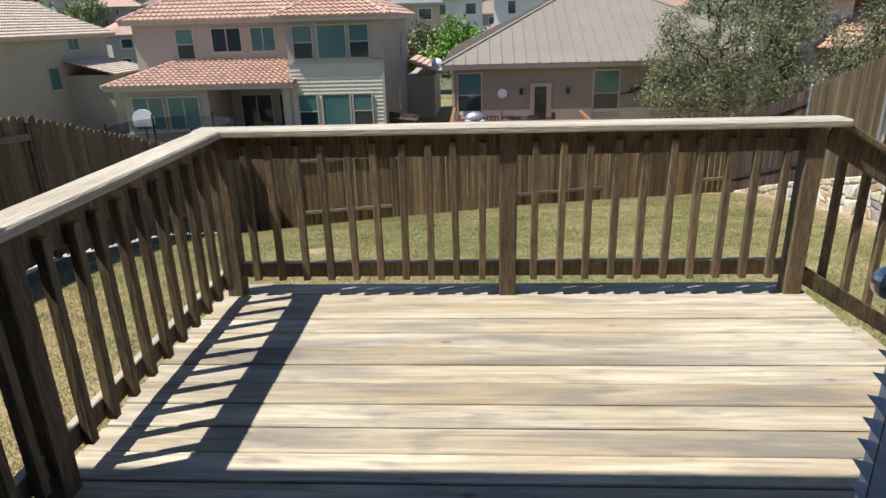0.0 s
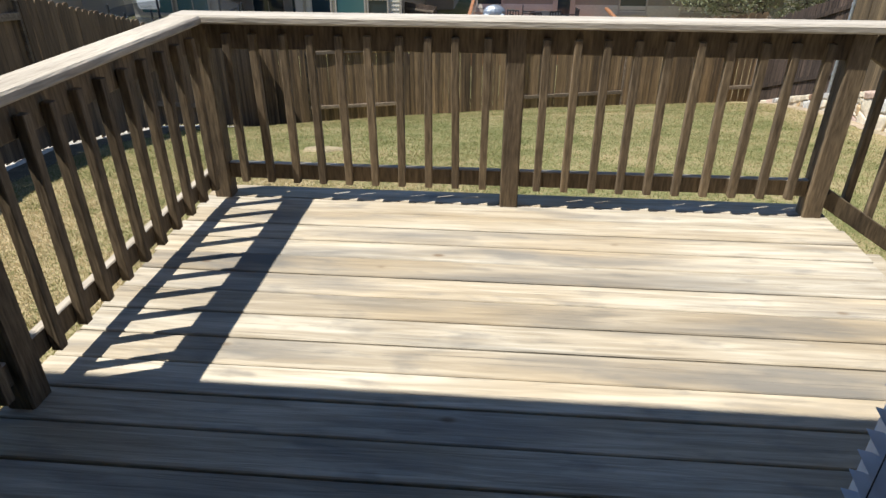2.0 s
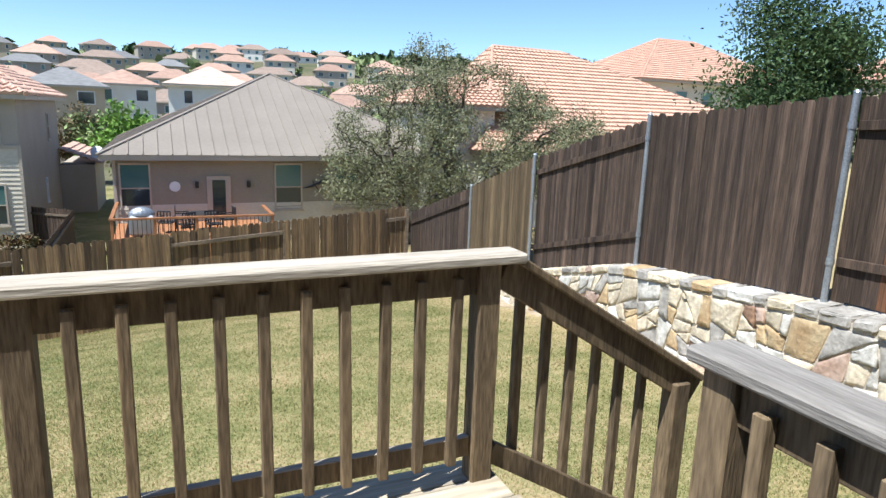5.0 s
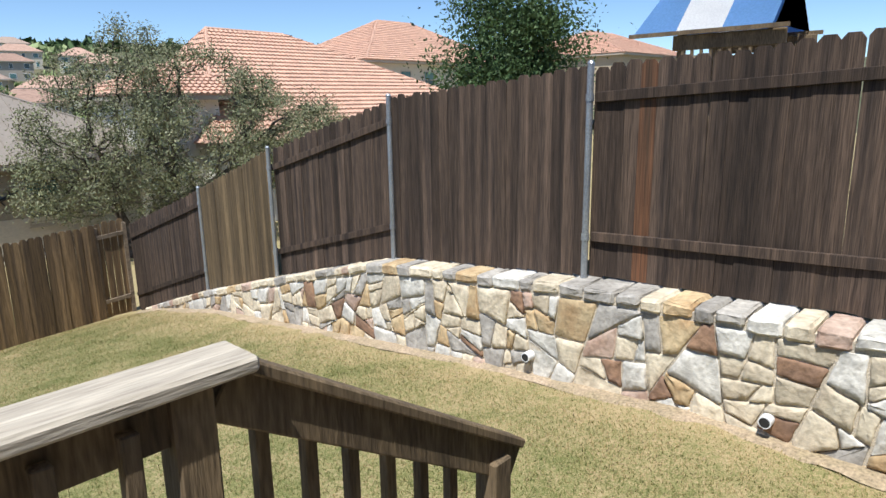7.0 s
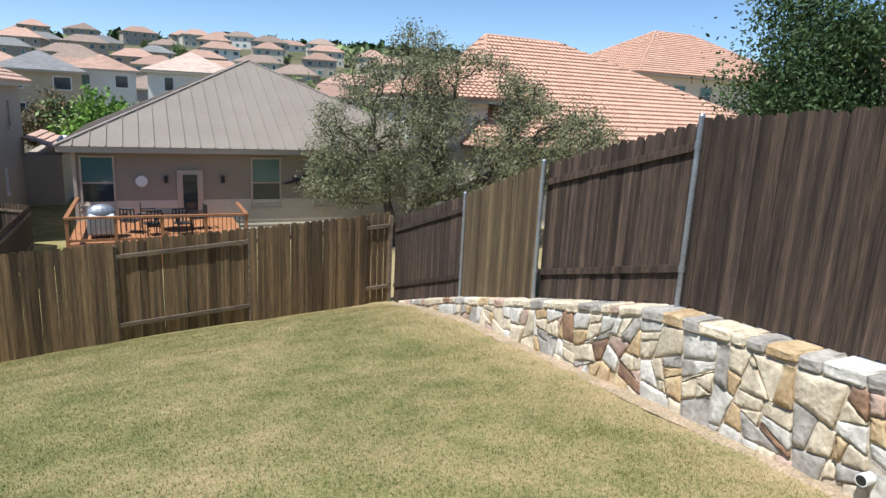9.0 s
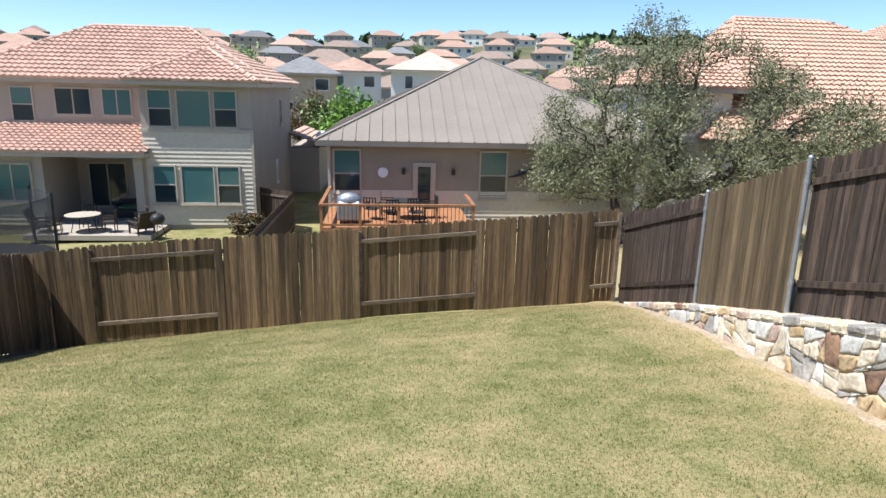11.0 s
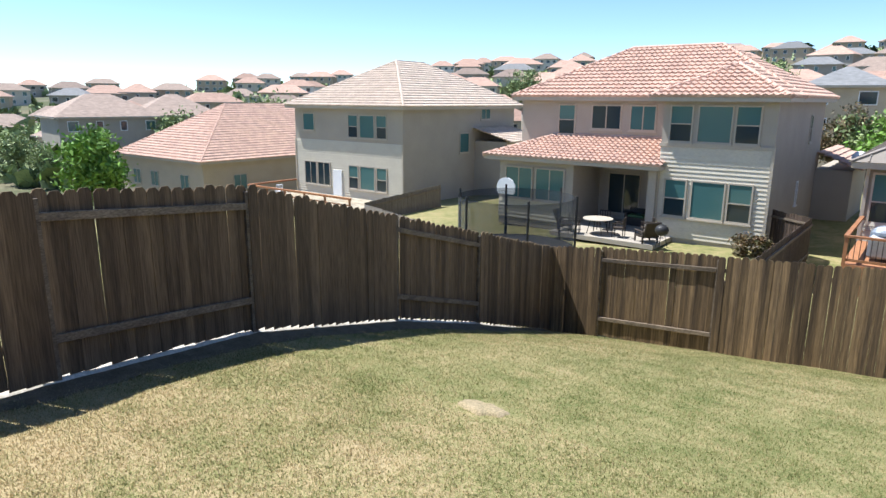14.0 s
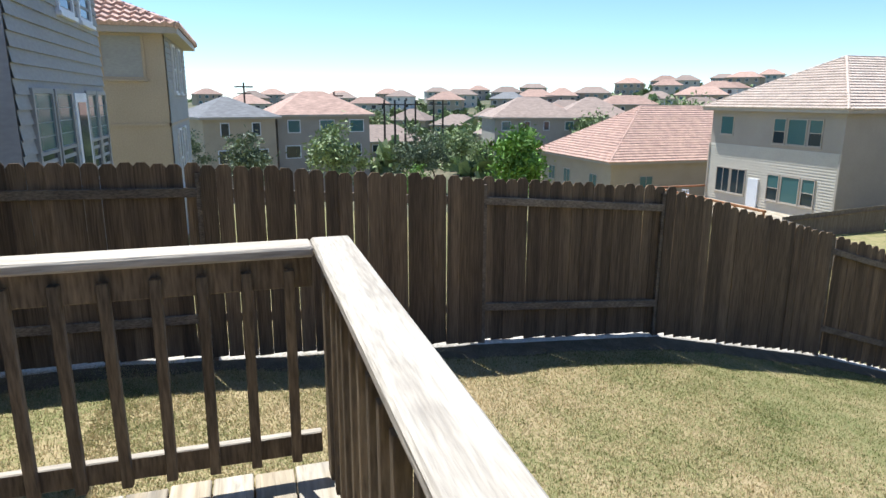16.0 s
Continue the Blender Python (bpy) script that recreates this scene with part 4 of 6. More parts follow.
def siding(house, x0, x1, y, z0, z1, material, facing=0, name="siding", lap=0.19):
    """Lapped boards on a wall plane."""
    m = Matrix.Translation(((x0 + x1) / 2, y, 0)) @ Matrix.Rotation(radians(facing), 4, "Z") if facing == 0 else Matrix.Translation((x0, (y + x1) / 2, 0)) @ Matrix.Rotation(radians(facing), 4, "Z")
    w = abs(x1 - x0) if facing == 0 else abs(x1 - y)
    V, F = [], []
    n = max(1, round((z1 - z0) / lap))
    for i in range(n):
        a, b = z0 + (z1 - z0) * i / n, z0 + (z1 - z0) * (i + 1) / n
        k = len(V)
        V += [(-w / 2, 0.0, a), (w / 2, 0.0, a), (-w / 2, -0.042, a), (w / 2, -0.042, a), (-w / 2, -0.008, b), (w / 2, -0.008, b)]
        F += [(k, k + 1, k + 3, k + 2), (k + 2, k + 3, k + 5, k + 4)]
    return obj(name, mesh_of(name, V, F, material), house, m=m)


# the taupe two-storey house across the fence
A = empty("house", 0, 0, 0, "two-storey taupe stucco house with clay tile roof and covered patio", "house")
part("wall", boxes((-18.1, -4.1, 36.6, 45.6, -5.2, 1.5), (-8.85, -4.1, 33.6, 36.6, -5.2, 1.5)), STUCCO, A)
part("sunroom_wall", boxes((-17.5, -13.1, 33.4, 36.6, -5.2, -1.62)), STUCCO, A)
siding(A, -8.85, -4.1, 33.6, -4.75, -0.55, SIDING)
siding(A, -17.5, -13.1, 33.4, -4.75, -3.75, SIDING)
part("belt_trim", boxes((-8.9, -4.05, 33.53, 33.6, -0.58, -0.44)), TRIM, A)
part("corner_trim", boxes((-4.17, -4.05, 33.52, 33.62, -4.75, -0.55)), TRIM, A)
part("corner_trim", boxes((-8.9, -8.78, 33.52, 33.62, -4.75, -1.6)), TRIM, A)
hip_roof(A, -18.6, -3.6, 36.1, 46.1, 1.62, ((-13.5, 41.1, 4.35), (-8.6, 41.1, 4.35)), TILE)
V, F = [], []
roof_plane(V, F, (-9.4, 33.1, 1.62), (-3.6, 33.1, 1.62), (-6.5, 36.3, 3.1), (-6.5, 36.3, 3.1))
roof_plane(V, F, (-3.6, 33.1, 1.62), (-3.6, 39.5, 1.62), (-6.5, 36.3, 3.1), (-6.5, 39.6, 3.1))
roof_plane(V, F, (-9.4, 39.5, 1.62), (-9.4, 33.1, 1.62), (-6.5, 39.6, 3.1), (-6.5, 36.3, 3.1))
br = tagged(obj("bay_roof", mesh_of("bay_roof", V, F, TILE), A), kind="stuff")
bm = bmesh.new()
ridge_caps(bm, [(-3.6, 33.1, 1.62), (-6.5, 36.3, 3.1), (-9.4, 33.1, 1.62)])
ridge_caps(bm, [(-6.5, 36.3, 3.1), (-6.5, 39.6, 3.1)])
part("ridge_tiles", bm, TILE, br)
part("bay_fascia", boxes((-9.36, -3.64, 33.14, 36.1, 1.42, 1.6)), TRIM, A)
V, F = [], []
roof_plane(V, F, (-18.3, 32.9, -1.48), (-8.55, 32.9, -1.48), (-15.9, 36.6, -0.5), (-8.55, 36.6, -0.5))
roof_plane(V, F, (-18.3, 38.9, -1.48), (-18.3, 32.9, -1.48), (-15.9, 38.9, -0.5), (-15.9, 36.6, -0.5))
pr = tagged(obj("patio_roof", mesh_of("patio_roof", V, F, TILE), A), kind="stuff")
bm = bmesh.new()
ridge_caps(bm, [(-18.3, 32.9, -1.48), (-15.9, 36.6, -0.5)])
ridge_caps(bm, [(-15.9, 36.6, -0.45), (-8.7, 36.6, -0.45)], 0.08)
part("ridge_tiles", bm, TILE, pr)
part("patio_fascia", boxes((-18.25, -8.6, 32.95, 36.5, -1.68, -1.5)), TRIM, A)
part("patio_post", boxes((-9.25, -8.86, 33.35, 33.75, -5.0, -1.68)), STUCCO, A)
part("patio_slab", boxes((-13.1, -8.0, 31.2, 36.6, -4.95, -4.74)), STUCCO, A)
for x, w, k in ((-8.02, 1.05, "double"), (-6.57, 1.5, "fixed"), (-5.22, 1.05, "double")):
    window(A, x, 33.6, -0.38, w, 1.65, 0, k)
    window(A, x, 33.55, -3.78, w, 1.75, 0, k)
window(A, -15.25, 36.6, -0.42, 1.05, 1.65, 0, "double")
window(A, -12.95, 36.6, -0.08, 1.7, 1.3, 0, "slider", glass_mat=PANED)
window(A, -10.95, 36.6, -0.08, 1.4, 1.3, 0, "slider")
window(A, -16.25, 33.36, -3.7, 1.7, 1.7, 0, "slider")
window(A, -14.4, 33.36, -3.7, 1.7, 1.7, 0, "slider")
window(A, -11.7, 36.6, -4.5, 1.8, 2.2, 0, "slider", glass_mat=PANED)
window(A, -9.7, 36.6, -4.5, 1.5, 2.2, 0, "slider", glass_mat=PANED)
window(A, -4.1, 41.7, -0.6, 0.6, 1.4, 90, "double")
window(A, -4.1, 39.8, -3.6, 0.4, 1.2, 90, "fixed", frame=WHITE)
part("garage_wall", boxes((-4.1, -2.3, 45.0, 52, -5.4, -2.2)), STUCCO, A)
V, F = [], []
roof_plane(V, F, (-1.9, 44.6, -2.2), (-1.9, 52.4, -2.2), (-4.1, 44.6, -1.3), (-4.1, 52.4, -1.3))
tagged(obj("garage_roof", mesh_of("garage_roof", V, F, TILE), A), kind="stuff")
bm = bmesh.new()
r = bmesh.ops.create_cone(bm, segments=16, radius1=0.38, radius2=0.05, depth=0.12, cap_ends=True)
bmesh.ops.rotate(bm, verts=bm.verts, cent=(0, 0, 0), matrix=Matrix.Rotation(radians(70), 3, "X"))
dish = part("satellite_dish", bm, WHITE, None, m=Matrix.Translation((-2.1, 44.9, -1.45)))
tagged(dish, "white round satellite dish on the low roof edge", "satellite dish")

# the one-storey house with the metal roof
B = empty("house", 0, 0, 0, "one-storey taupe house with a brown standing-seam metal roof", "house")
part("wall", boxes((-0.55, 14.4, 31.5, 46, -5.2, -0.75)), STUCCOB, B)
siding(B, -0.55, 14.4, 31.5, -4.6, -2.75, SIDING)
part("corner_trim", boxes((-0.62, -0.5, 31.44, 31.52, -4.6, -0.75)), TRIM, B)
apex = Vector((6.95, 39.2, 3.25))
cs = [Vector(p) for p in ((-1.1, 30.95, -0.62), (15.0, 30.95, -0.62), (15.0, 46.6, -0.62), (-1.1, 46.6, -0.62))]
bm = bmesh.new()
vs = [bm.verts.new(p) for p in (*cs, apex)]
for i in range(4):
    bm.faces.new([vs[i], vs[(i + 1) % 4], vs[4]])
bm.faces.new(vs[3::-1])
mr = part("roof", bm, METALROOF, B)
for i in range(4):
    a, b = cs[i], cs[(i + 1) % 4]
    u = (b - a).normalized()
    L = (b - a).length
    ta = (apex - a).dot(u)
    up = (apex - a - u * ta)
    nseam = int(L / 0.55)
    for k in range(1, nseam):
        q = k * L / nseam
        f = min(q / ta, (L - q) / (L - ta))
        sb = bmesh.new()
        beam(sb, a + u * q + Vector((0, 0, 0.02)), a + u * q + up * (f * 0.99) + Vector((0, 0, 0.02)), 0.035, 0.05)
        part("seam", sb, METALROOF, mr)
    sb = bmesh.new()
    beam(sb, a + Vector((0, 0, 0.02)), apex + Vector((0, 0, 0.02)), 0.16, 0.06)
    part("hip_flashing", sb, METALROOF, mr)
part("fascia", boxes((-1.06, 14.96, 30.99, 46.5, -0.85, -0.63)), TRIM, B)
window(B, 0.2, 31.5, -3.05, 1.2, 2.05, 0, "double")
window(B, 6.5, 31.5, -3.1, 1.25, 2.1, 0, "double")
window(B, 9.2, 31.5, -3.1, 1.25, 2.1, 0, "double")
bd = part("door", boxes((3.0, 3.98, 31.42, 31.5, -3.75, -1.55)), TRIM, B, "narrow glazed back door")
part("pane", boxes((3.22, 3.76, 31.40, 31.42, -3.4, -1.72)), PANED, bd)
bm = bmesh.new()
tube(bm, (1.72, 31.49, -1.98), (1.72, 31.42, -1.98), 0.22, n=20)
tagged(part("wall_plaque", bm, WHITE), "round white plaque hanging on the stucco wall", "plaque")
for x in (2.6, 4.75):
    bm = boxes((x - 0.07, x + 0.07, 31.36, 31.5, -2.05, -1.78))
    tagged(part("wall_lantern", bm, BLACK), "small dark wall lantern beside the back door", "lantern")

lizard = empty("wall_ornament", 0, 0, 0, "dark metal lizard ornament hanging on the stucco wall", "ornament")
for name, a, b, r0, r1 in (("body", (7.55, -2.05), (8.05, -1.85), 0.05, 0.075), ("head", (8.05, -1.85), (8.35, -1.68), 0.075, 0.04), ("tail", (7.15, -2.12), (7.55, -2.05), 0.012, 0.05),
                           ("leg", (7.68, -2.0), (7.6, -1.8), 0.025, 0.018), ("leg", (7.7, -2.0), (7.85, -2.2), 0.025, 0.018), ("leg", (8.1, -1.82), (8.02, -1.62), 0.025, 0.018), ("leg", (8.12, -1.84), (8.28, -2.0), 0.025, 0.018)):
    bm = bmesh.new()
    tube(bm, (a[0], 31.43, a[1]), (b[0], 31.43, b[1]), r0, r1)
    part(name, bm, BLACK, lizard)

# its orange deck with furniture
dk = empty("deck", 2.3, 29.3, -3.5, "orange stained wooden deck behind the one-storey house", "deck")
part("floor", boxes((-0.55, 5.1, 27.0, 31.45, -3.62, -3.5)), CEDAR, dk, m=Matrix.Translation((-2.3, -29.3, 3.5)))
part("skirt", boxes((-0.55, 5.1, 27.0, 27.05, -4.7, -3.62)), CEDAR, dk, m=Matrix.Translation((-2.3, -29.3, 3.5)))
for x in (-0.5, 0.9, 2.3, 3.7, 5.05):
    part("post", boxes((x - 0.05, x + 0.05, 27.0, 27.1, -3.5, -2.62)), CEDAR, dk, m=Matrix.Translation((-2.3, -29.3, 3.5)))
part("rail", boxes((-0.58, 5.13, 26.97, 27.12, -2.65, -2.58), (-0.55, 5.1, 27.02, 27.07, -3.4, -3.32), (-0.58, -0.45, 27.1, 31.4, -2.65, -2.58), (5.0, 5.13, 27.1, 29.6, -2.65, -2.58)), CEDAR, dk, m=Matrix.Translation((-2.3, -29.3, 3.5)))
for i in range(38):
    x = -0.4 + i * 0.145
    bm = bmesh.new()
    tube(bm, (x, 27.05, -3.36), (x, 27.05, -2.64), 0.011, n=5)
    part("baluster", bm, BLACK, dk, m=Matrix.Translation((-2.3, -29.3, 3.5)))


def patio_chair(m, material, label):
    th = empty("patio_chair", 0, 0, 0, label, "chair", "patio chairs")
    part("seat", boxes((-0.26, 0.26, -0.26, 0.26, 0.40, 0.45), bevel=0.015), material, th)
    back = part("backrest", boxes((-0.26, 0.26, 0.24, 0.28, 0.86, 0.92), bevel=0.01), material, th)
    for x in (-0.24, -0.12, 0, 0.12, 0.24):
        part("slat", boxes((x - 0.02, x + 0.02, 0.245, 0.275, 0.45, 0.86)), material, back)
    for x in (-0.24, 0.24):
        for y in (-0.24, 0.24):
            part("leg", boxes((x - 0.018, x + 0.018, y - 0.018, y + 0.018, 0, 0.40)), material, th)
        part("armrest", boxes((x - 0.03, x + 0.03, -0.26, 0.26, 0.62, 0.66), (x - 0.018, x + 0.018, -0.24, -0.2, 0.42, 0.62)), material, th)
    th.matrix_basis = m
    return th


def patio_table(m, r, material, label):
    th = empty("patio_table", 0, 0, 0, label, "table")
    bm = bmesh.new()
    tube(bm, (0, 0, 0.70), (0, 0, 0.73), r, n=24)
    part("tabletop", bm, material, th)
    for k in range(4):
        a = math.pi / 4 + k * math.pi / 2
        bm = bmesh.new()
        tube(bm, (r * 0.75 * math.cos(a), r * 0.75 * math.sin(a), 0), (r * 0.5 * math.cos(a), r * 0.5 * math.sin(a), 0.70), 0.02)
        part("leg", bm, BLACK, th)
    th.matrix_basis = m
    return th


ch = patio_chair(pose(1.3, 28.9, -3.5, rz=160), BLACK, "black metal patio chair on the wooden deck")
for x, y, a in ((2.0, 28.3, 200), (3.0, 28.2, 20), (3.6, 29.2, -80), (1.9, 29.9, 90)):
    copy_thing(ch, pose(x, y, -3.5, rz=a))
patio_table(pose(2.6, 29.1, -3.5), 0.6, BLACK, "round black metal table on the orange deck")


def kettle_grill(m, label):
    th = empty("grill", 0, 0, 0, label, "grill")
    bm = bmesh.new()
    bmesh.ops.create_uvsphere(bm, u_segments=20, v_segments=12, radius=0.29)
    for v in bm.verts:
        v.co.z = v.co.z * 0.85 + 0.75
    part("bowl", bm, BLACK, th)
    for k in range(3):
        a = k * 2.1
        bm = bmesh.new()
        tube(bm, (0.12 * math.cos(a), 0.12 * math.sin(a), 0.6), (0.3 * math.cos(a), 0.3 * math.sin(a), 0), 0.015)
        part("leg", bm, BLACK, th)
    th.matrix_basis = m
    return th


def lounge_chair(m, label):
    th = empty("lounge_chair", 0, 0, 0, label, "chair", "lounge chairs")
    part("seat", boxes((-0.36, 0.36, -0.4, 0.3, 0.24, 0.36), bevel=0.03), DARKWICKER, th)
    bm = boxes((-0.36, 0.36, -0.05, 0.05, 0.0, 0.75), bevel=0.03)
    part("backrest", bm, DARKWICKER, th, m=Matrix.Translation((0, 0.3, 0.3)) @ Matrix.Rotation(radians(-22), 4, "X"))
    for x in (-0.36, 0.36):
        part("armrest", boxes((x - 0.05, x + 0.05, -0.4, 0.36, 0.5, 0.56), bevel=0.015), DARKWICKER, th)
        for y in (-0.36, 0.3):
            part("leg", boxes((x - 0.03, x + 0.03, y - 0.03, y + 0.03, 0, 0.5)), DARKWICKER, th)
    th.matrix_basis = m
    return th


lc = lounge_chair(pose(-8.5, 31.7, -4.74, rz=-130), "dark wicker lounge chair at the edge of the patio slab")
copy_thing(lc, pose(-12.6, 31.9, -4.74, rz=100))
kettle_grill(pose(-7.6, 31.0, -4.72), "black kettle grill on the patio")
bg = empty("gas_grill", 0, 0, 0, "grey covered gas grill on the orange deck", "grill")
part("cover", boxes((-0.45, 0.45, -0.3, 0.3, 0.1, 0.85), bevel=0.08), STEEL, bg)
bm = bmesh.new()
bmesh.ops.create_uvsphere(bm, u_segments=16, v_segments=10, radius=0.46)
for v in bm.verts:
    v.co.z, v.co.y = max(v.co.z, 0) * 0.7 + 0.84, v.co.y * 0.65
part("lid", bm, STEEL, bg)
bg.matrix_basis = pose(0.45, 28.2, -3.5)

# patio things behind the taupe house
patio_table(pose(-11.0, 32.0, -4.72), 0.7, TRIM, "round pale patio table on the concrete patio")
ch2 = patio_chair(pose(-9.9, 31.9, -4.72, rz=-80), DARKWICKER, "dark brown wicker patio chair beside the round table")
for x, y, a in ((-11.9, 31.4, 110), (-11.2, 33.1, 10), (-8.9, 32.8, -60)):
    copy_thing(ch2, pose(x, y, -4.72, rz=a))
sofa = empty("patio_sofa", 0, 0, 0, "dark patio sofa with green cushions under the patio roof", "sofa")
part("base", boxes((-1.0, 1.0, -0.4, 0.4, 0.0, 0.4), (-1.0, 1.0, 0.3, 0.45, 0.4, 0.8), (-1.0, -0.85, -0.4, 0.3, 0.4, 0.6), (0.85, 1.0, -0.4, 0.3, 0.4, 0.6), bevel=0.02), BLACK, sofa)
part("cushion", boxes((-0.83, -0.01, -0.38, 0.28, 0.41, 0.54), (0.01, 0.83, -0.38, 0.28, 0.41, 0.54), bevel=0.04), CUSHION, sofa)
sofa.matrix_basis = pose(-9.9, 35.3, -4.72)
bb = empty("basketball_hoop", 0, 0, 0, "basketball hoop with a white backboard on a dark pole", "basketball hoop")
bm = bmesh.new()
ring = [(-0.42, 0.0), (0.42, 0.0), (0.5, 0.12), (0.5, 0.42), (0.36, 0.66), (0.14, 0.76), (-0.14, 0.76), (-0.36, 0.66), (-0.5, 0.42), (-0.5, 0.12)]
f = bm.faces.new([bm.verts.new((x, -0.03, z)) for x, z in ring])
r = bmesh.ops.extrude_face_region(bm, geom=[f])
bmesh.ops.translate(bm, verts=[v for v in r["geom"] if isinstance(v, bmesh.types.BMVert)], vec=(0, 0.06, 0))
bmesh.ops.recalc_face_normals(bm, faces=bm.faces)
part("backboard", bm, WHITE, bb, m=Matrix.Translation((0, 0, 2.0)))
bm = bmesh.new()
tube(bm, (0, 0.15, 0), (0, 0.08, 2.4), 0.04)
part("pole", bm, BLACK, bb)
bm = bmesh.new()
for i in range(16):
    a, b = 2 * math.pi * i / 16, 2 * math.pi * (i + 1) / 16
    tube(bm, (0.22 * math.cos(a), -0.27 + 0.22 * math.sin(a), 2.15), (0.22 * math.cos(b), -0.27 + 0.22 * math.sin(b), 2.15), 0.012, n=5)
part("rim", bm, STEEL, bb)
bb.matrix_basis = pose(-14.6, 29.5, -4.9)
tr = empty("trampoline", 0, 0, 0, "round trampoline with a dark net on padded poles", "trampoline")
bm = bmesh.new()
tube(bm, (0, 0, 0.6), (0, 0, 0.66), 1.75, n=28)
part("mat", bm, BLACK, tr)
bm = bmesh.new()
for i in range(28):
    a, b = 2 * math.pi * i / 28, 2 * math.pi * (i + 1) / 28
    p = [bm.verts.new((1.7 * math.cos(t), 1.7 * math.sin(t), z)) for t, z in ((a, 0.66), (b, 0.66), (b, 2.1), (a, 2.1))]
    bm.faces.new(p)
part("net", bm, NET, tr)
for i in range(6):
    a = i * math.pi / 3
    bm = bmesh.new()
    tube(bm, (1.8 * math.cos(a), 1.8 * math.sin(a), 0), (1.8 * math.cos(a), 1.8 * math.sin(a), 2.2), 0.035)
    part("pole", bm, BLACK, tr)
tr.matrix_basis = pose(-10.9, 24.4, -4.85, rz=12) @ Matrix.Diagonal((1.28, 1.28, 1.33, 1))

# the pale-roofed two-storey house
C = empty("house", 0, 0, 0, "two-storey taupe house with a pale tile roof", "house")
part("wall", boxes((-41.4, -29.5, 39.0, 54, -7.5, 0.75)), STUCCO, C)
siding(C, -41.4, -29.5, 39.0, -6.6, -1.8, SIDING)
part("corner_trim", boxes((-29.57, -29.44, 38.92, 39.02, -6.6, -1.8)), TRIM, C)
part("corner_trim", boxes((-41.46, -41.33, 38.92, 39.02, -6.6, -1.8)), TRIM, C)
hip_roof(C, -42.0, -28.9, 38.4, 54.6, 0.88, ((-35.5, 45.0, 4.45), (-35.5, 48.5, 4.45)), TILEPALE)
for x, w, k in ((-34.6, 1.1, "double"), (-33.1, 1.6, "fixed"), (-31.6, 1.1, "double")):
    window(C, x, 39.0, -1.5, w, 1.75, 0, k)
    window(C, x, 38.96, -5.45, w, 1.85, 0, k)
window(C, -39.7, 39.0, -1.1, 1.4, 1.4, 0, "fixed")
window(C, -39.6, 38.96, -5.45, 1.5, 1.9, 0, "slider", glass_mat=PANED)
window(C, -38.0, 38.96, -5.45, 1.5, 1.9, 0, "slider", glass_mat=PANED)
part("door", boxes((-36.9, -35.9, 38.88, 39.0, -6.5, -4.1)), WHITE, C, "pale back door")
window(C, -29.5, 49.5, -0.2, 1.4, 0.9, 90, "slider")
window(C, -29.5, 46.5, -2.8, 1.3, 1.6, 90, "fixed")
part("porch_wall", boxes((-29.5, -26.3, 48, 53, -7.0, -1.9)), STUCCO, C)
V, F = [], []
roof_plane(V, F, (-25.8, 47.6, -1.9), (-25.8, 53.4, -1.9), (-29.5, 47.6, -0.9), (-29.5, 53.4, -0.9))
tagged(obj("porch_roof", mesh_of("porch_roof", V, F, TILEPALE), C), kind="stuff")
cd = empty("deck", -36, 36.5, -6.15, "low grey wooden deck with an open rail behind the house", "deck")
part("floor", boxes((-5.5, 6.0, -2.4, 2.4, -0.15, 0.0)), DECK, cd)
part("rail", boxes((-5.5, 6.0, -2.45, -2.25, 0.84, 0.97), (-5.5, 6.0, -2.4, -2.32, 0.42, 0.5), (-5.6, -5.4, -2.25, 2.4, 0.84, 0.97), *[(x - 0.06, x + 0.06, -2.4, -2.3, 0.0, 0.84) for x in (-5.4, -3.2, -1.0, 1.2, 3.4, 5.9)]), CEDAR, cd)
part("skirt", boxes((-5.5, 6.0, -2.4, -2.35, -1.6, -0.15)), RAILWOOD, cd)
wc = patio_chair(pose(-39.6, 35.6, -6.15, rz=40), WHITE, "white plastic patio chair on the deck")


# ---- further houses ----
def plain_house(label, x0, x1, y0, y1, zb, ze, ridge, wall_mat, roof_mat, over=0.55, tw=0.3, rh=0.42):
    h = empty("house", 0, 0, 0, label, "house")
    part("wall", boxes((x0, x1, y0, y1, zb, ze - 0.1)), wall_mat, h)
    hip_roof(h, x0 - over, x1 + over, y0 - over, y1 + over, ze, ridge, roof_mat, tw=tw, rh=rh)
    return h


D = plain_house("low tan house with a clay tile hip roof", -67, -51.8, 36.6, 60, -9.5, -4.3, ((-59.4, 44.4, 0.75), (-59.4, 53, 0.75)), STUCCOT, TILE)
for x in (-64, -60.5, -55):
    window(D, x, 36.6, -7.2, 1.5, 1.5, 0, "slider")
window(D, -51.8, 40.5, -7.2, 1.5, 1.5, 90, "slider")
E_ = empty("house", 0, 0, 0, "two-storey house with grey lap siding and white-framed windows", "house")
part("wall", boxes((-13.4, -7.9, -9, 1.1, -2.2, 5.2)), SIDINGG, E_)
siding(E_, -13.4, -7.9, 1.1, -1.8, 5.1, SIDINGG, 0)
for o in E_.children:
    if o.name.startswith("siding"):
        o.matrix_basis = Matrix.Translation((-10.65, 1.1, 0)) @ Matrix.Rotation(math.pi, 4, "Z")
for x in (-12.85, -12.0, -10.05, -8.95):
    window(E_, x, 1.12, -0.2, 0.8 if x < -11 else 1.0, 1.75, 180, "double", frame=SIDINGG, glass_mat=PANE)
ed = part("door", boxes((-11.6, -10.75, 1.1, 1.16, -0.9, 1.5)), WHITE, E_, "white glazed back door")
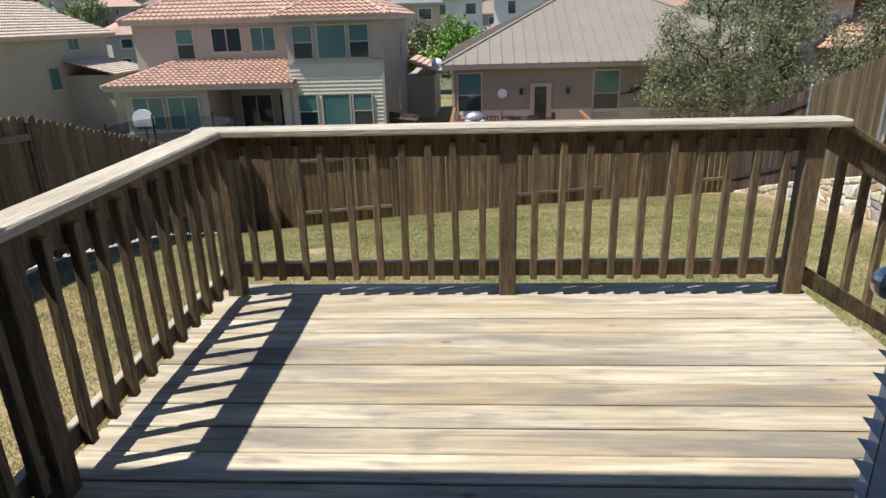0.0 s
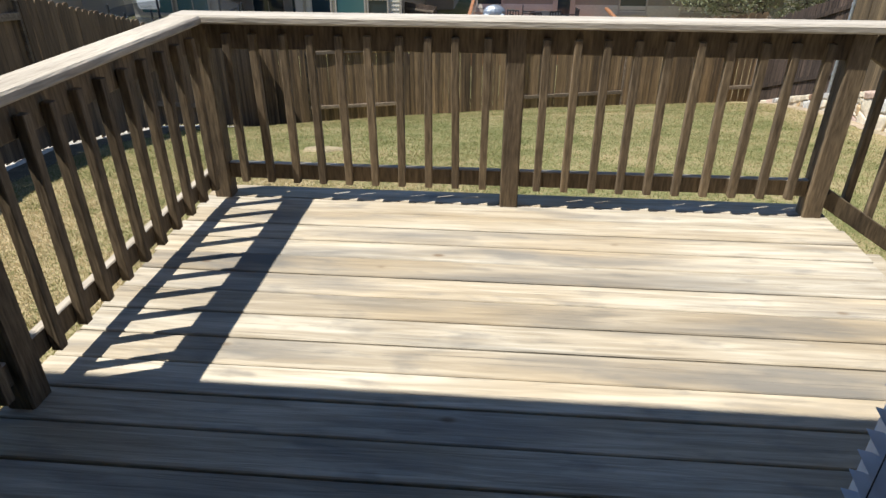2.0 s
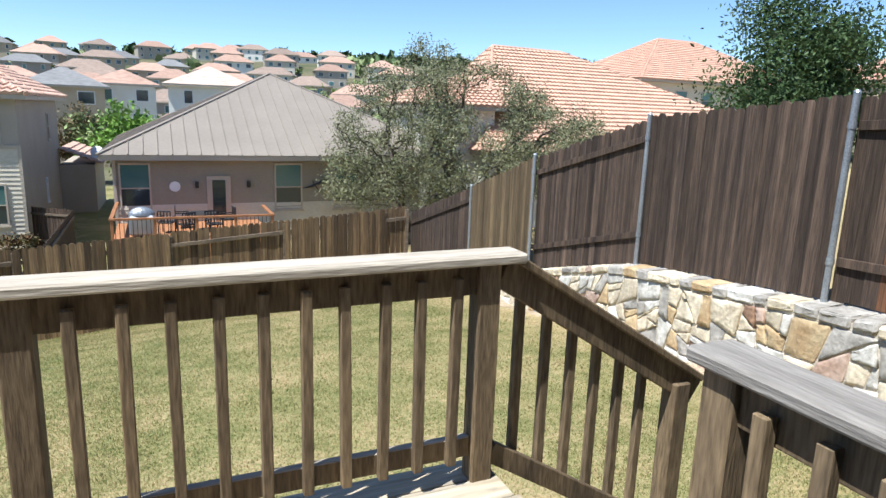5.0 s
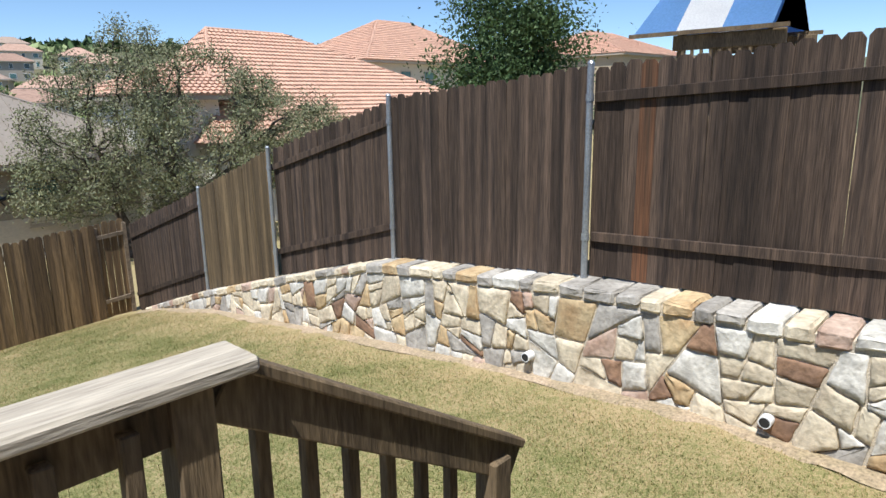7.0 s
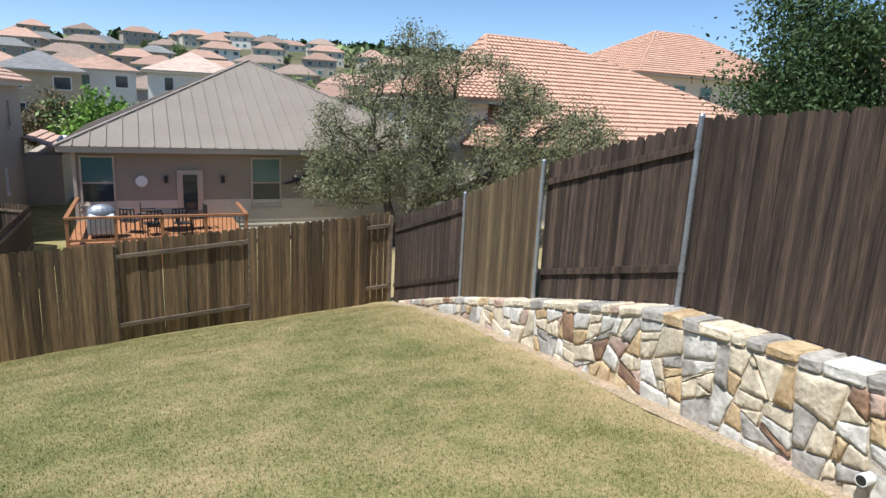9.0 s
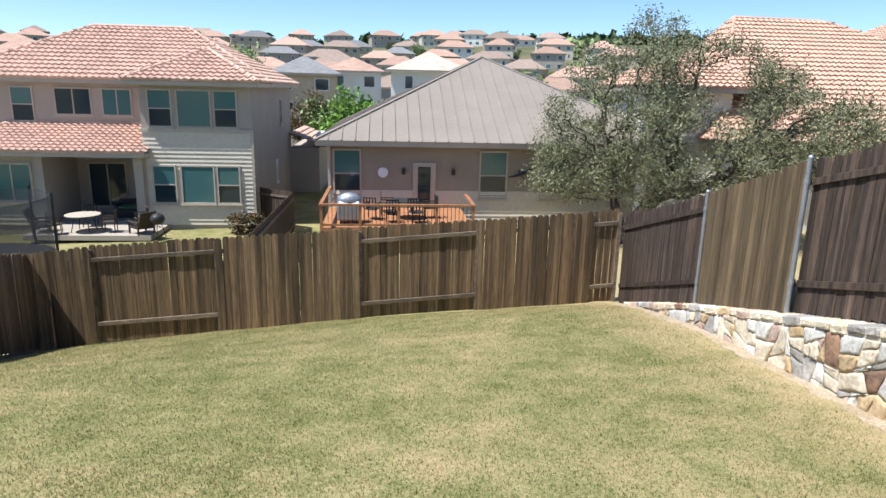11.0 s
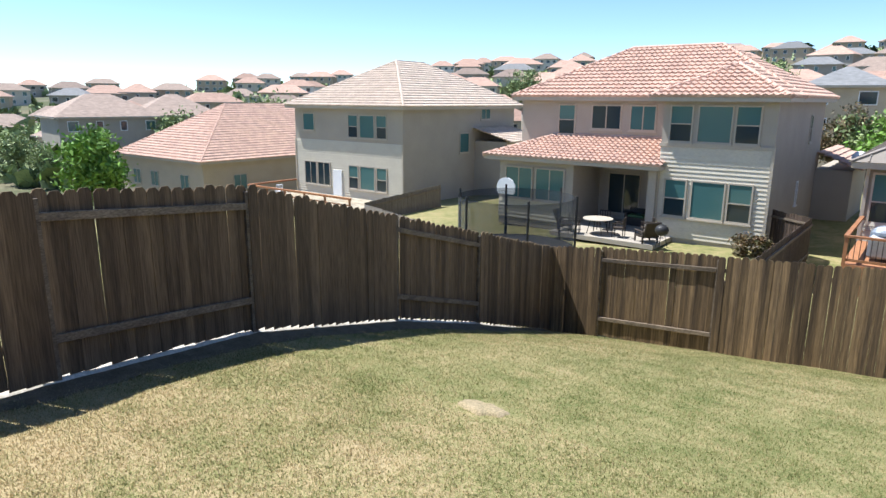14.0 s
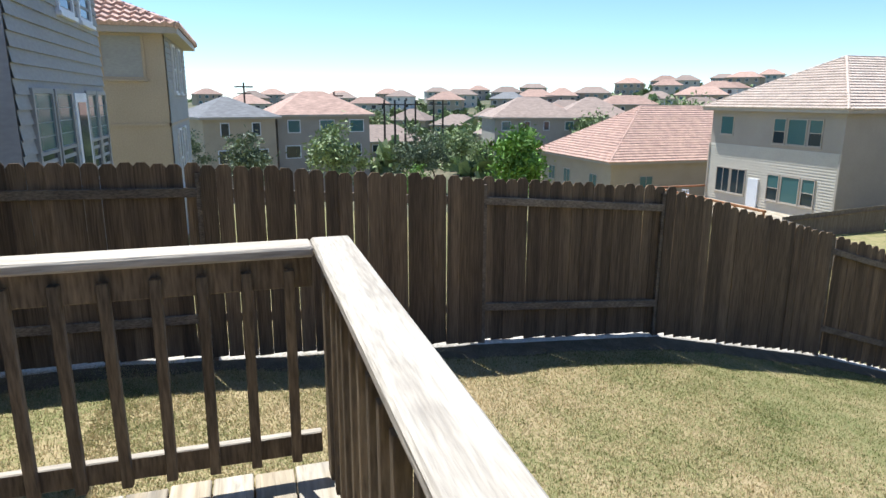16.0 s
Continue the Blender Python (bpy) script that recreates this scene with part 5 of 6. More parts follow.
part("pane", boxes((-11.45, -10.9, 1.16, 1.17, -0.6, 1.35)), PANED, ed)
window(E_, -12.3, 1.12, 2.75, 1.0, 1.4, 180, "double", frame=WHITE)
window(E_, -10.9, 1.12, 2.75, 1.0, 1.4, 180, "double", frame=WHITE)
hip_roof(E_, -13.9, -7.4, -9.5, 1.6, 5.35, ((-10.7, -6, 7.0), (-10.7, -2, 7.0)), TILE)
F_ = plain_house("two-storey tan stucco house with a clay tile roof", -28, -21, -8, 1.55, -3.5, 3.55, ((-24.5, -4.5, 5.3), (-24.5, -2, 5.3)), STUCCOT, TILE, over=0.5)
lap = siding(F_, -28, -21, 1.55, -3.4, 3.4, SIDINGG, 0)
lap.matrix_basis = Matrix.Translation((-24.5, 1.56, 0)) @ Matrix.Rotation(math.pi, 4, "Z")
window(F_, -21, 0.35, 2.0, 1.25, 1.35, 90, "fixed", frame=STUCCOT, glass_mat=SIDINGG)
window(F_, -23.2, 1.6, 1.6, 0.8, 1.6, 180, "double", frame=WHITE, glass_mat=PANED)
window(F_, -25.2, 1.6, 1.6, 0.8, 1.6, 180, "double", frame=WHITE, glass_mat=PANED)
window(F_, -23.2, 1.6, -1.6, 0.8, 2.0, 180, "double", frame=WHITE, glass_mat=PANED)
window(F_, -25.2, 1.6, -1.6, 0.8, 2.0, 180, "double", frame=WHITE, glass_mat=PANED)
part("belt_trim", boxes((-21.02, -20.96, -8, 1.58, 0.55, 0.65), (-28, -20.96, 1.52, 1.6, 0.55, 0.65)), STUCCOT, F_)
G = plain_house("pale house with a broad orange clay tile roof", 16.0, 39.5, 29.9, 44, -4.5, -0.3, ((20.6, 39.0, 5.65), (25.6, 39.0, 5.6)), STUCCOW, TILEORANGE)
part("wing_wall", boxes((12.9, 16.8, 31.2, 36.4, -4.5, 1.75)), STUCCOW, G)
hip_roof(G, 12.4, 18.2, 30.6, 37, 1.85, ((15.0, 33.8, 3.2), (16.5, 33.8, 3.2)), TILEORANGE, name="wing_roof")
for x in (19, 22, 25):
    window(G, x, 29.9, -2.4, 1.5, 1.5, 0, "slider")
H2 = plain_house("distant pale house with a clay tile roof", 38.5, 58, 46, 60, -3, 4.9, ((46, 53, 9.2), (50.5, 53, 9.2)), SIDING, TILEORANGE)
for x in (40, 43, 46):
    window(H2, x, 46, 2.6, 1.3, 1.5, 0, "double")
H3 = plain_house("distant house with a clay tile roof", 68, 86, 38, 54, 0, 6.2, ((74, 46, 9.4), (80, 46, 9.4)), STUCCOT, TILEORANGE)

# play set behind the fence
ps = empty("play_set", 12.4, 7.3, 0.6, "wooden play tower with a blue and white striped canopy", "play set")
off = Matrix.Translation((-12.4, -7.6, -0.54))
for x in (11.7, 13.1):
    for y in (6.2, 7.5):
        part("post", boxes((x - 0.05, x + 0.05, y - 0.05, y + 0.05, -0.3, 2.3)), RAILWOOD, ps, m=off)
part("platform", boxes((11.6, 13.2, 6.1, 7.7, 1.0, 1.08)), RAILWOOD, ps, m=off)
for x in (11.62, 13.14):
    part("beam", boxes((x - 0.03, x + 0.03, 6.0, 7.6, 2.06, 2.28), bevel=0.01), RAILWOOD, ps, m=off)
    part("eave_beam", boxes((x - 0.13 if x < 12 else x + 0.07, x - 0.07 if x < 12 else x + 0.13, 5.95, 8.28, 2.28, 2.34)), RAILWOOD, ps, m=off)
    for k in range(9):
        part("slat", boxes((x - 0.02, x + 0.02, 6.3 + 0.14 * k, 6.34 + 0.14 * k, 1.08, 2.06)), RAILWOOD, ps, m=off)
for k in range(3):
    y0, y1 = 8.2 - k * 0.68, 8.2 - (k + 1) * 0.68
    bm = bmesh.new()
    q = [bm.verts.new(p) for p in ((11.5, y0, 2.33), (11.5, y1, 2.33), (12.4, y1 - 0.0, 3.25), (12.4, y0 - 0.25 * (k == 0), 3.25), (13.3, y1, 2.33), (13.3, y0, 2.33))]
    bm.faces.new([q[0], q[1], q[2], q[3]])
    bm.faces.new([q[3], q[2], q[4], q[5]])
    bmesh.ops.solidify(bm, geom=bm.faces[:], thickness=0.012)
    part("canopy", bm, (BLUE, WHITE)[k % 2], ps, m=off)
bm = bmesh.new()
q = [bm.verts.new(p) for p in ((11.55, 6.14, 2.33), (13.25, 6.14, 2.33), (12.4, 6.14, 3.2))]
bm.faces.new(q)
bmesh.ops.solidify(bm, geom=bm.faces[:], thickness=0.012)
part("gable", bm, YELLOW, ps, "yellow canvas gable", m=off)


# ---- trees ----
def tree(name, label, base, height, radius, leaf, seed, trunk_r=0.16, leaves=9000, size=0.13, crown_low=0.3, lean=0.0, squash=1.0, clumps=26, cat="tree", spread=0.19):
    """A tapered trunk with forking limbs, and a crown of many small leaves in uneven clumps round the limb ends."""
    r = random.Random(seed)
    base = Vector(base)
    th = empty(name, *base, label, cat)
    bm = bmesh.new()
    tips = []

    def limb(p, d, ln, rad, depth):
        q = p + d * ln
        mid = p + d * ln * 0.5 + Vector((r.uniform(-1, 1), r.uniform(-1, 1), r.uniform(-0.3, 0.6))) * ln * 0.1
        tube(bm, p, mid, rad, rad * 0.85, n=7)
        tube(bm, mid, q, rad * 0.85, rad * 0.62, n=7)
        if depth == 0:
            tips.append(q)
            return
        for _ in range(r.choice((2, 3, 3))):
            nd = (d + Vector((r.uniform(-1, 1), r.uniform(-1, 1), r.uniform(-0.15, 0.75))) * 0.85).normalized()
            limb(q, nd, ln * r.uniform(0.6, 0.85), rad * 0.6, depth - 1)

    limb(Vector((0, 0, -0.15)), Vector((lean, 0, 1)).normalized(), height * crown_low, trunk_r, 4 if spread < 0.15 else 3)
    part("trunk", bm, BARK, th)
    g = np.random.RandomState(seed)
    cz = height * (crown_low + 1) / 2
    hz = height * (1 - crown_low) / 2
    cents = []
    while len(cents) < clumps:
        v = Vector((r.uniform(-1, 1), r.uniform(-1, 1), r.uniform(-1, 1)))
        if 0.25 < v.length < 1 and (spread > 0.15 or v.z < 0.75 - 0.5 * abs(v.x + 0.2) + 0.3 * math.sin(5 * v.x + seed)):
            cents.append((v.x * radius * 0.82, v.y * radius * 0.82, cz + v.z * hz * 0.85))
    cents += [(t.x, t.y, min(max(t.z, cz - hz), cz + hz)) for t in tips[:2 * clumps]]
    cents = np.array(cents)
    which = g.randint(0, len(cents), leaves)
    sp = radius * spread * (0.6 + 0.9 * g.rand(len(cents)))
    P = cents[which] + g.normal(size=(leaves, 3)) * sp[which][:, None] * np.array([1, 1, 0.75 * squash])
    a = g.normal(size=(leaves, 3))
    a /= np.linalg.norm(a, axis=1)[:, None]
    b = np.cross(a, g.normal(size=(leaves, 3)))
    b /= np.linalg.norm(b, axis=1)[:, None]
    s = size * (0.6 + 0.8 * g.rand(leaves))[:, None]
    V = np.stack([P - a * s, P + b * s * 0.45, P + a * s, P - b * s * 0.45], 1).reshape(-1, 3)
    me = bpy.data.meshes.new("crown")
    me.vertices.add(len(V))
    me.vertices.foreach_set("co", V.ravel())
    me.loops.add(len(V))
    me.loops.foreach_set("vertex_index", np.arange(len(V)))
    me.polygons.add(leaves)
    me.polygons.foreach_set("loop_start", np.arange(0, len(V), 4))
    me.update(calc_edges=True)
    me.materials.append(leaf)
    obj("crown", me, th)
    return th


oak = Vector((12.9, 27.0, 0))


def grown_oak(label, base, right, top, bottom, depth, seed):
    """A live oak grown limb by limb towards free points of its crown; right is the crown's long direction."""
    g = np.random.RandomState(seed)
    th = empty("oak_tree", *base, label, "tree")
    ru, rv = Vector((*right, 0)).normalized(), Vector((-right[1], right[0], 0)).normalized()
    A = []
    while len(A) < 2600:
        u, v = g.uniform(-5.7, 6.8), g.uniform(-1, 1) * depth
        lo, hi = lerp_table(u, bottom), lerp_table(u, top)
        z = g.uniform(lo, hi)
        k = math.sqrt(max(0, 1 - (u / 7.0) ** 2)) * math.sqrt(max(0, 1 - ((z - (lo + hi) / 2) / ((hi - lo) / 2 + 0.4)) ** 2))
        if abs(v) < depth * k and noise.noise(Vector((u * 0.5, v * 0.5, z * 0.65 + seed))) > (0.0 if z > lo + 2.4 else -0.25):
            A.append((u, v, z))
    A = np.array(A)
    nodes, parent = [], []

    def stem(points, start):
        last = start
        for p, q in zip(points[:-1], points[1:]):
            p, q = np.array(p, float), np.array(q, float)
            n = max(1, int(np.linalg.norm(q - p) / 0.25))
            for i in range(n):
                nodes.append(p + (q - p) * (i + 1) / n + g.normal(size=3) * 0.03)
                parent.append(last)
                last = len(nodes) - 1

    nodes.append(np.array((-2.1, 0.0, 0.0)))
    parent.append(-1)
    stem(((-2.1, 0, 0), (-2.15, 0.05, 0.9), (-2.5, 0.1, 1.8), (-2.35, 0.0, 2.6), (-2.75, -0.1, 3.5)), 0)
    stem(((-2.1, 0, 0), (-1.65, 0.2, 1.0), (-1.1, 0.1, 1.9), (-0.4, 0.3, 2.7), (-0.55, 0.2, 3.4)), 0)
    stem(((-1.1, 0.1, 1.9), (0.3, -0.3, 2.2), (1.4, -0.2, 2.9)), 14)
    alive = np.ones(len(A), bool)
    for _ in range(70):
        P = np.array(nodes)
        Q = A[alive]
        if not len(Q):
            break
        d2 = ((Q[:, None, :] - P[None, :, :]) ** 2).sum(2)
        near = d2.argmin(1)
        dist = np.sqrt(d2[np.arange(len(Q)), near])
        made = 0
        for k in np.unique(near[dist < 4.5]):
            dirs = Q[(near == k) & (dist < 4.5)] - P[k]
            d = (dirs / np.linalg.norm(dirs, axis=1)[:, None]).mean(0) + g.normal(size=3) * 0.33
            q = P[k] + d / np.linalg.norm(d) * 0.25
            if d2.shape[1] and ((P - q) ** 2).sum(1).min() > 0.006:
                nodes.append(q)
                parent.append(int(k))
                made += 1
        P = np.array(nodes)
        idx = np.where(alive)[0]
        alive[idx[((A[idx][:, None, :] - P[None, :, :]) ** 2).sum(2).min(1) < 0.36 ** 2]] = False
        if not made:
            break
    P = np.array(nodes)
    area = np.full(len(P), 0.009 ** 2.1)
    kids = np.zeros(len(P), int)
    for i in range(len(P) - 1, 0, -1):
        area[parent[i]] += area[i]
        kids[parent[i]] += 1
    rad = area ** (1 / 2.1)
    rad *= 0.33 / rad[0]
    rad = np.maximum(rad, 0.008)
    axes = np.array((tuple(ru), tuple(rv), (0, 0, 1)))
    W = P @ axes
    for name, pick, n in (("trunk", rad > 0.045, 8), ("branch", rad <= 0.045, 4)):
        V, F = [], []
        for i in np.where(pick)[0]:
            if parent[i] < 0:
                continue
            a, b = Vector(W[parent[i]]), Vector(W[i])
            d = (b - a).normalized()
            e = d.orthogonal().normalized()
            f = d.cross(e)
            j = len(V)
            ra = rad[i] if kids[parent[i]] > 1 and parent[i] else min(rad[parent[i]], rad[i] * 1.3)
            for c, r in ((a - d * 0.02, ra), (b + d * 0.02, rad[i])):
                V += [c + (e * math.cos(2 * math.pi * k / n) + f * math.sin(2 * math.pi * k / n)) * r for k in range(n)]
            F += [(j + k, j + (k + 1) % n, j + n + (k + 1) % n, j + n + k) for k in range(n)]
        obj(name, mesh_of(name, V, F, BARK, True), th)
    twig = np.where((rad < 0.036) & (g.rand(len(P)) < 0.92))[0]
    c = np.repeat(W[twig], 46, 0)
    L = len(c)
    C = c + g.normal(size=(L, 3)) * np.array((0.2, 0.2, 0.15))
    a = g.normal(size=(L, 3))
    a /= np.linalg.norm(a, axis=1)[:, None]
    b = np.cross(a, g.normal(size=(L, 3)))
    b /= np.linalg.norm(b, axis=1)[:, None]
    s = 0.047 * (0.6 + 0.8 * g.rand(L))[:, None]
    V = np.stack([C - a * s, C + b * s * 0.45, C + a * s, C - b * s * 0.45], 1).reshape(-1, 3)
    me = bpy.data.meshes.new("crown")
    me.vertices.add(len(V))
    me.vertices.foreach_set("co", V.ravel())
    me.loops.add(len(V))
    me.loops.foreach_set("vertex_index", np.arange(len(V)))
    me.polygons.add(L)
    me.polygons.foreach_set("loop_start", np.arange(0, len(V), 4))
    me.update(calc_edges=True)
    me.materials.append(LEAF)
    obj("crown", me, th)


grown_oak("wide grey-green live oak with twisted dark limbs", (oak.x, oak.y, -4.2), (0.9, -0.44),
          ((-5.7, 2.8), (-5.3, 5.0), (-4.6, 7.0), (-3.2, 8.0), (-1.6, 9.0), (-0.8, 8.5), (0.2, 8.0), (1.7, 7.6), (3.2, 6.7), (4.8, 6.2), (6.3, 5.2), (6.8, 4.4)),
          ((-5.7, 2.1), (-5, 1.6), (-4, 1.4), (-3, 1.5), (-1.5, 1.8), (0, 1.7), (1.7, 1.8), (4.8, 2.7), (6.3, 3.8), (6.8, 4.1)), 4.0, 5)
tree("juniper_tree", "dense dark green juniper behind the fence", (22.0, 18.4, -2.0), 8.4, 2.9, LEAFD, 8, 0.16, 42000, 0.08, 0.2, 0.0, 1.0, 60)
p = polar(-66.5, 40)
tree("young_tree", "bright green young tree beyond the fence", (p.x, p.y, p.z), 1.45 - 40 * 0.033 - p.z, 1.75, LEAFB, 5, 0.07, 6000, 0.16, 0.25, 0, 1.1, 22)
for k, (az, d, el, rad, lf) in enumerate(((-82.8, 52, -1.7, 2.5, LEAFM), (-90, 46, -2.3, 1.9, LEAFG), (-94.5, 60, -2.0, 1.7, LEAFG), (-76, 70, -2.2, 2.3, LEAFG), (-73.9, 80, -2.4, 2.0, LEAFG), (-70, 95, -2.9, 1.8, LEAFM), (-75.2, 46, -5.0, 1.3, LEAFB), (-71.5, 100, -2.0, 3.0, LEAFM),
                                         (-2.9, 58, 0.1, 3.0, LEAFB), (-4.6, 66, -0.2, 3.0, LEAFM), (-6.6, 66, 0.3, 2.4, LEAFR), (-53, 125, 0.4, 5.0, LEAFM), (-47.5, 120, 0.9, 4.5, LEAFM), (12.5, 70, 2.6, 2.6, LEAFM), (-31, 190, 2.6, 5.0, LEAFM), (-12, 170, 3.3, 6.0, LEAFM), (-60.5, 110, -1.0, 4.0, LEAFM), (-67.8, 120, -1.2, 4.0, LEAFM), (-79, 140, -0.6, 5, LEAFM))):
    p = polar(az, d)
    tree("tree", "leafy green tree among the houses", (p.x, p.y, p.z), max(2.0, 1.45 + d * math.tan(radians(el)) - p.z), rad, lf, 40 + k, 0.12, 3200, 0.075 * rad, 0.25, 0, 1, 16)
for x, y, rad, lf in ((-4.6, 32.2, 0.6, LEAFR), (-4.0, 32.4, 0.5, LEAFR)):
    tree("shrub", "low reddish shrub beside the house wall", (x, y, -4.75), 0.75, rad, lf, 77, 0.03, 900, 0.08, 0.1, 0, 1, 10, cat="shrub")


# ---- houses on the hill and in the valley ----
def far_house(az, d, w, dep, storeys, wall_mat, roof_mat, label, zroof=None, turn=0.0):
    p = polar(az, d)
    th = empty("house", 0, 0, 0, label, "house")
    h = 2.9 * storeys
    zb = p.z - 1.0
    if zroof is not None:
        zb = zroof - h - 1.0
    top = h + 1.0
    part("wall", boxes((-w / 2, w / 2, 0, dep, -4, top)), wall_mat, th)
    o, rise = 0.6, min(w, dep) * 0.27
    rl = max(0.0, (w - dep) / 2 + 0.8)
    e = ((-w / 2 - o, -o, top), (w / 2 + o, -o, top), (w / 2 + o, dep + o, top), (-w / 2 - o, dep + o, top), (-rl, dep / 2, top + rise), (rl, dep / 2, top + rise))
    obj("roof", mesh_of("roof", e, ((0, 1, 5, 4), (1, 2, 5), (2, 3, 4, 5), (3, 0, 4), (3, 2, 1, 0)), roof_mat), th)
    part("fascia", boxes((-w / 2 - o + 0.03, w / 2 + o - 0.03, -o + 0.03, dep + o - 0.03, top - 0.25, top - 0.01)), TRIM, th)
    n = max(2, int(w / 3.2))
    for s in range(storeys):
        for i in range(n):
            x = -w / 2 + (i + 0.5) * w / n + hr.uniform(-0.3, 0.3)
            ww = hr.choice((0.5, 0.75, 0.9))
            wn_ = part("window", boxes((x - ww, x + ww, -0.05, 0.0, 1.8 + s * 2.9, 3.3 + s * 2.9)), WHITE, th)
            part("pane", boxes((x - ww + 0.1, x + ww - 0.1, -0.07, -0.05, 1.9 + s * 2.9, 3.2 + s * 2.9)), hr.choice((PANE, PANED)), wn_)
    th.matrix_basis = Matrix.Translation((p.x, p.y, zb)) @ Matrix.Rotation(radians(-az + turn), 4, "Z")
    return th


hr = random.Random(3)
FARROOF = [mat("far_clay_roof", (0.43, 0.285, 0.22), (0.34, 0.22, 0.17), 0.85, (0.5, 0.5, 3), 9, 0.3, 0.2),
           mat("far_brown_roof", (0.31, 0.235, 0.19), (0.25, 0.19, 0.155), 0.85, (0.5, 0.5, 3), 9, 0.3, 0.2),
           mat("far_grey_roof", (0.20, 0.20, 0.20), (0.17, 0.17, 0.17), 0.85, (0.5, 0.5, 3), 9, 0.3, 0.2)]
FARPALE = mat("far_pale_roof", (0.55, 0.43, 0.36), (0.47, 0.35, 0.285), 0.85, (0.5, 0.5, 3), 9, 0.3, 0.1)
FARWALL = [STUCCOT, STUCCO, SIDING, STUCCOW]
far_house(-2.5, 88, 7.2, 9, 2, STUCCOW, FARROOF[0], "white two-storey house with a clay tile roof", 1.45 + 88 * math.tan(radians(1.5)))
far_house(-6.6, 84, 8, 9, 2, STUCCOT, FARROOF[2], "tan house with a grey shingle roof", 1.45 + 84 * math.tan(radians(1.2)))
far_house(4.0, 74, 8.5, 11, 2, STUCCOW, FARPALE, "pale blue-white house with a pale tile roof", 1.45 + 74 * math.tan(radians(1.7)))
far_house(-90.5, 74, 8, 9, 2, STUCCOT, FARROOF[2], "tan house with a grey roof in the valley", 1.45 - 74 * math.tan(radians(1.5)), 20)
far_house(-83.5, 78, 11, 10, 2, STUCCO, FARROOF[0], "taupe house with a clay tile roof in the valley", 1.45 - 78 * math.tan(radians(1.3)), 15)
far_house(-65, 108, 14, 12, 1, STUCCO, FARROOF[1], "low house with a brown roof in the valley", 1.45 - 108 * math.tan(radians(1.5)), 15)
far_house(-60, 112, 12, 12, 1, STUCCO, FARROOF[1], "low house with a brown roof in the valley", 1.45 - 112 * math.tan(radians(1.4)), 10)
for d, lo, hi, gap in ((112, -44, 19, 16), (135, -48, 20, 16), (160, -56, 22, 17), (190, -60, 22, 18), (222, -64, 22, 19), (258, -68, 20, 20), (300, -72, 18, 21), (345, -76, 15, 22), (395, -82, 10, 24)):
    az = lo + hr.uniform(0, 4)
    while az < hi:
        if not (d < 160 and az < -45) and not (d > 270 and az < -58):
            far_house(az, d + hr.uniform(-9, 9), hr.uniform(11, 15.5), hr.uniform(9, 12), hr.choice((1, 2, 2)), hr.choices(FARWALL, (3.4, 2.8, 1.6, 1.1))[0], hr.choices(FARROOF, (6, 3.5, 0.4))[0], "hillside house with a hip roof", turn=hr.uniform(-14, 14))
        az += math.degrees(gap / d) * hr.uniform(0.8, 1.3)
for d, lo, hi, gap in ((135, -79, -58, 21), (165, -86, -60, 20), (200, -90, -62, 21), (245, -92, -62, 22), (300, -92, -64, 24), (370, -94, -62, 26)):
    az = lo + hr.uniform(0, 4)
    while az < hi:
        far_house(az, d + hr.uniform(-9, 9), hr.uniform(11, 15), hr.uniform(9, 12), 1 if d < 220 else 2, hr.choices(FARWALL, (4, 3, 1.6, 0.5))[0], hr.choices(FARROOF, (6, 4, 0.6))[0], "valley house with a hip roof", turn=hr.uniform(-20, 20))
        az += math.degrees(gap / d) * hr.uniform(0.8, 1.4)
for az in (-77.4, -75.6, -74.0, -73.2, -78.3, -76.5):
    p = polar(az, 120 + 10 * math.sin(az))
    th = empty("utility_pole", p.x, p.y, p.z, "tall dark wooden utility pole", "utility pole", "utility poles")
    hh = 1.45 + 120 * math.tan(radians(-0.05)) - p.z
    bm = bmesh.new()
    tube(bm, (0, 0, 0), (0, 0, hh), 0.22, 0.16)
    part("pole", bm, BARK, th)
    part("crossarm", boxes((-0.1, 0.1, -1.2, 1.2, hh - 0.9, hh - 0.7)), BARK, th)
for az, el in ((-90.0, 1.3), (-82.6, 0.6)):
    p = polar(az, 100)
    th = empty("utility_pole", p.x, p.y, p.z, "utility pole with two crossarms above the roofs", "utility pole", "utility poles")
    hh = 1.45 + 100 * math.tan(radians(el)) - p.z
    bm = bmesh.new()
    tube(bm, (0, 0, 0), (0, 0, hh), 0.18, 0.12)
    part("pole", bm, BARK, th)
    part("crossarm", boxes((-0.08, 0.08, -1.3, 1.3, hh - 0.7, hh - 0.5), (-0.08, 0.08, -1.0, 1.0, hh - 1.6, hh - 1.45)), BARK, th)

# woods along the ridge and scrub between the houses
g = np.random.RandomState(9)


def wood(name, label, places, size, material):
    V, F = [], []
    for x, y, z, s in places:
        k = len(V)
        n = 26
        d = g.normal(size=(n, 3))
        d /= np.linalg.norm(d, axis=1)[:, None]
        q = np.array([x, y, z]) + d * s * (0.5 + 0.6 * g.rand(n, 1)) * np.array([1, 1, 0.8])
        for i in range(n):
            a, b = g.normal(size=3) * s * 0.42, g.normal(size=3) * s * 0.42
            j = len(V)
            V += [q[i] - a, q[i] + b, q[i] + a, q[i] - b]
            F.append((j, j + 1, j + 2, j + 3))
    tagged(obj(name, mesh_of(name, V, F, material)), label, "trees", kind="stuff")


pl = []
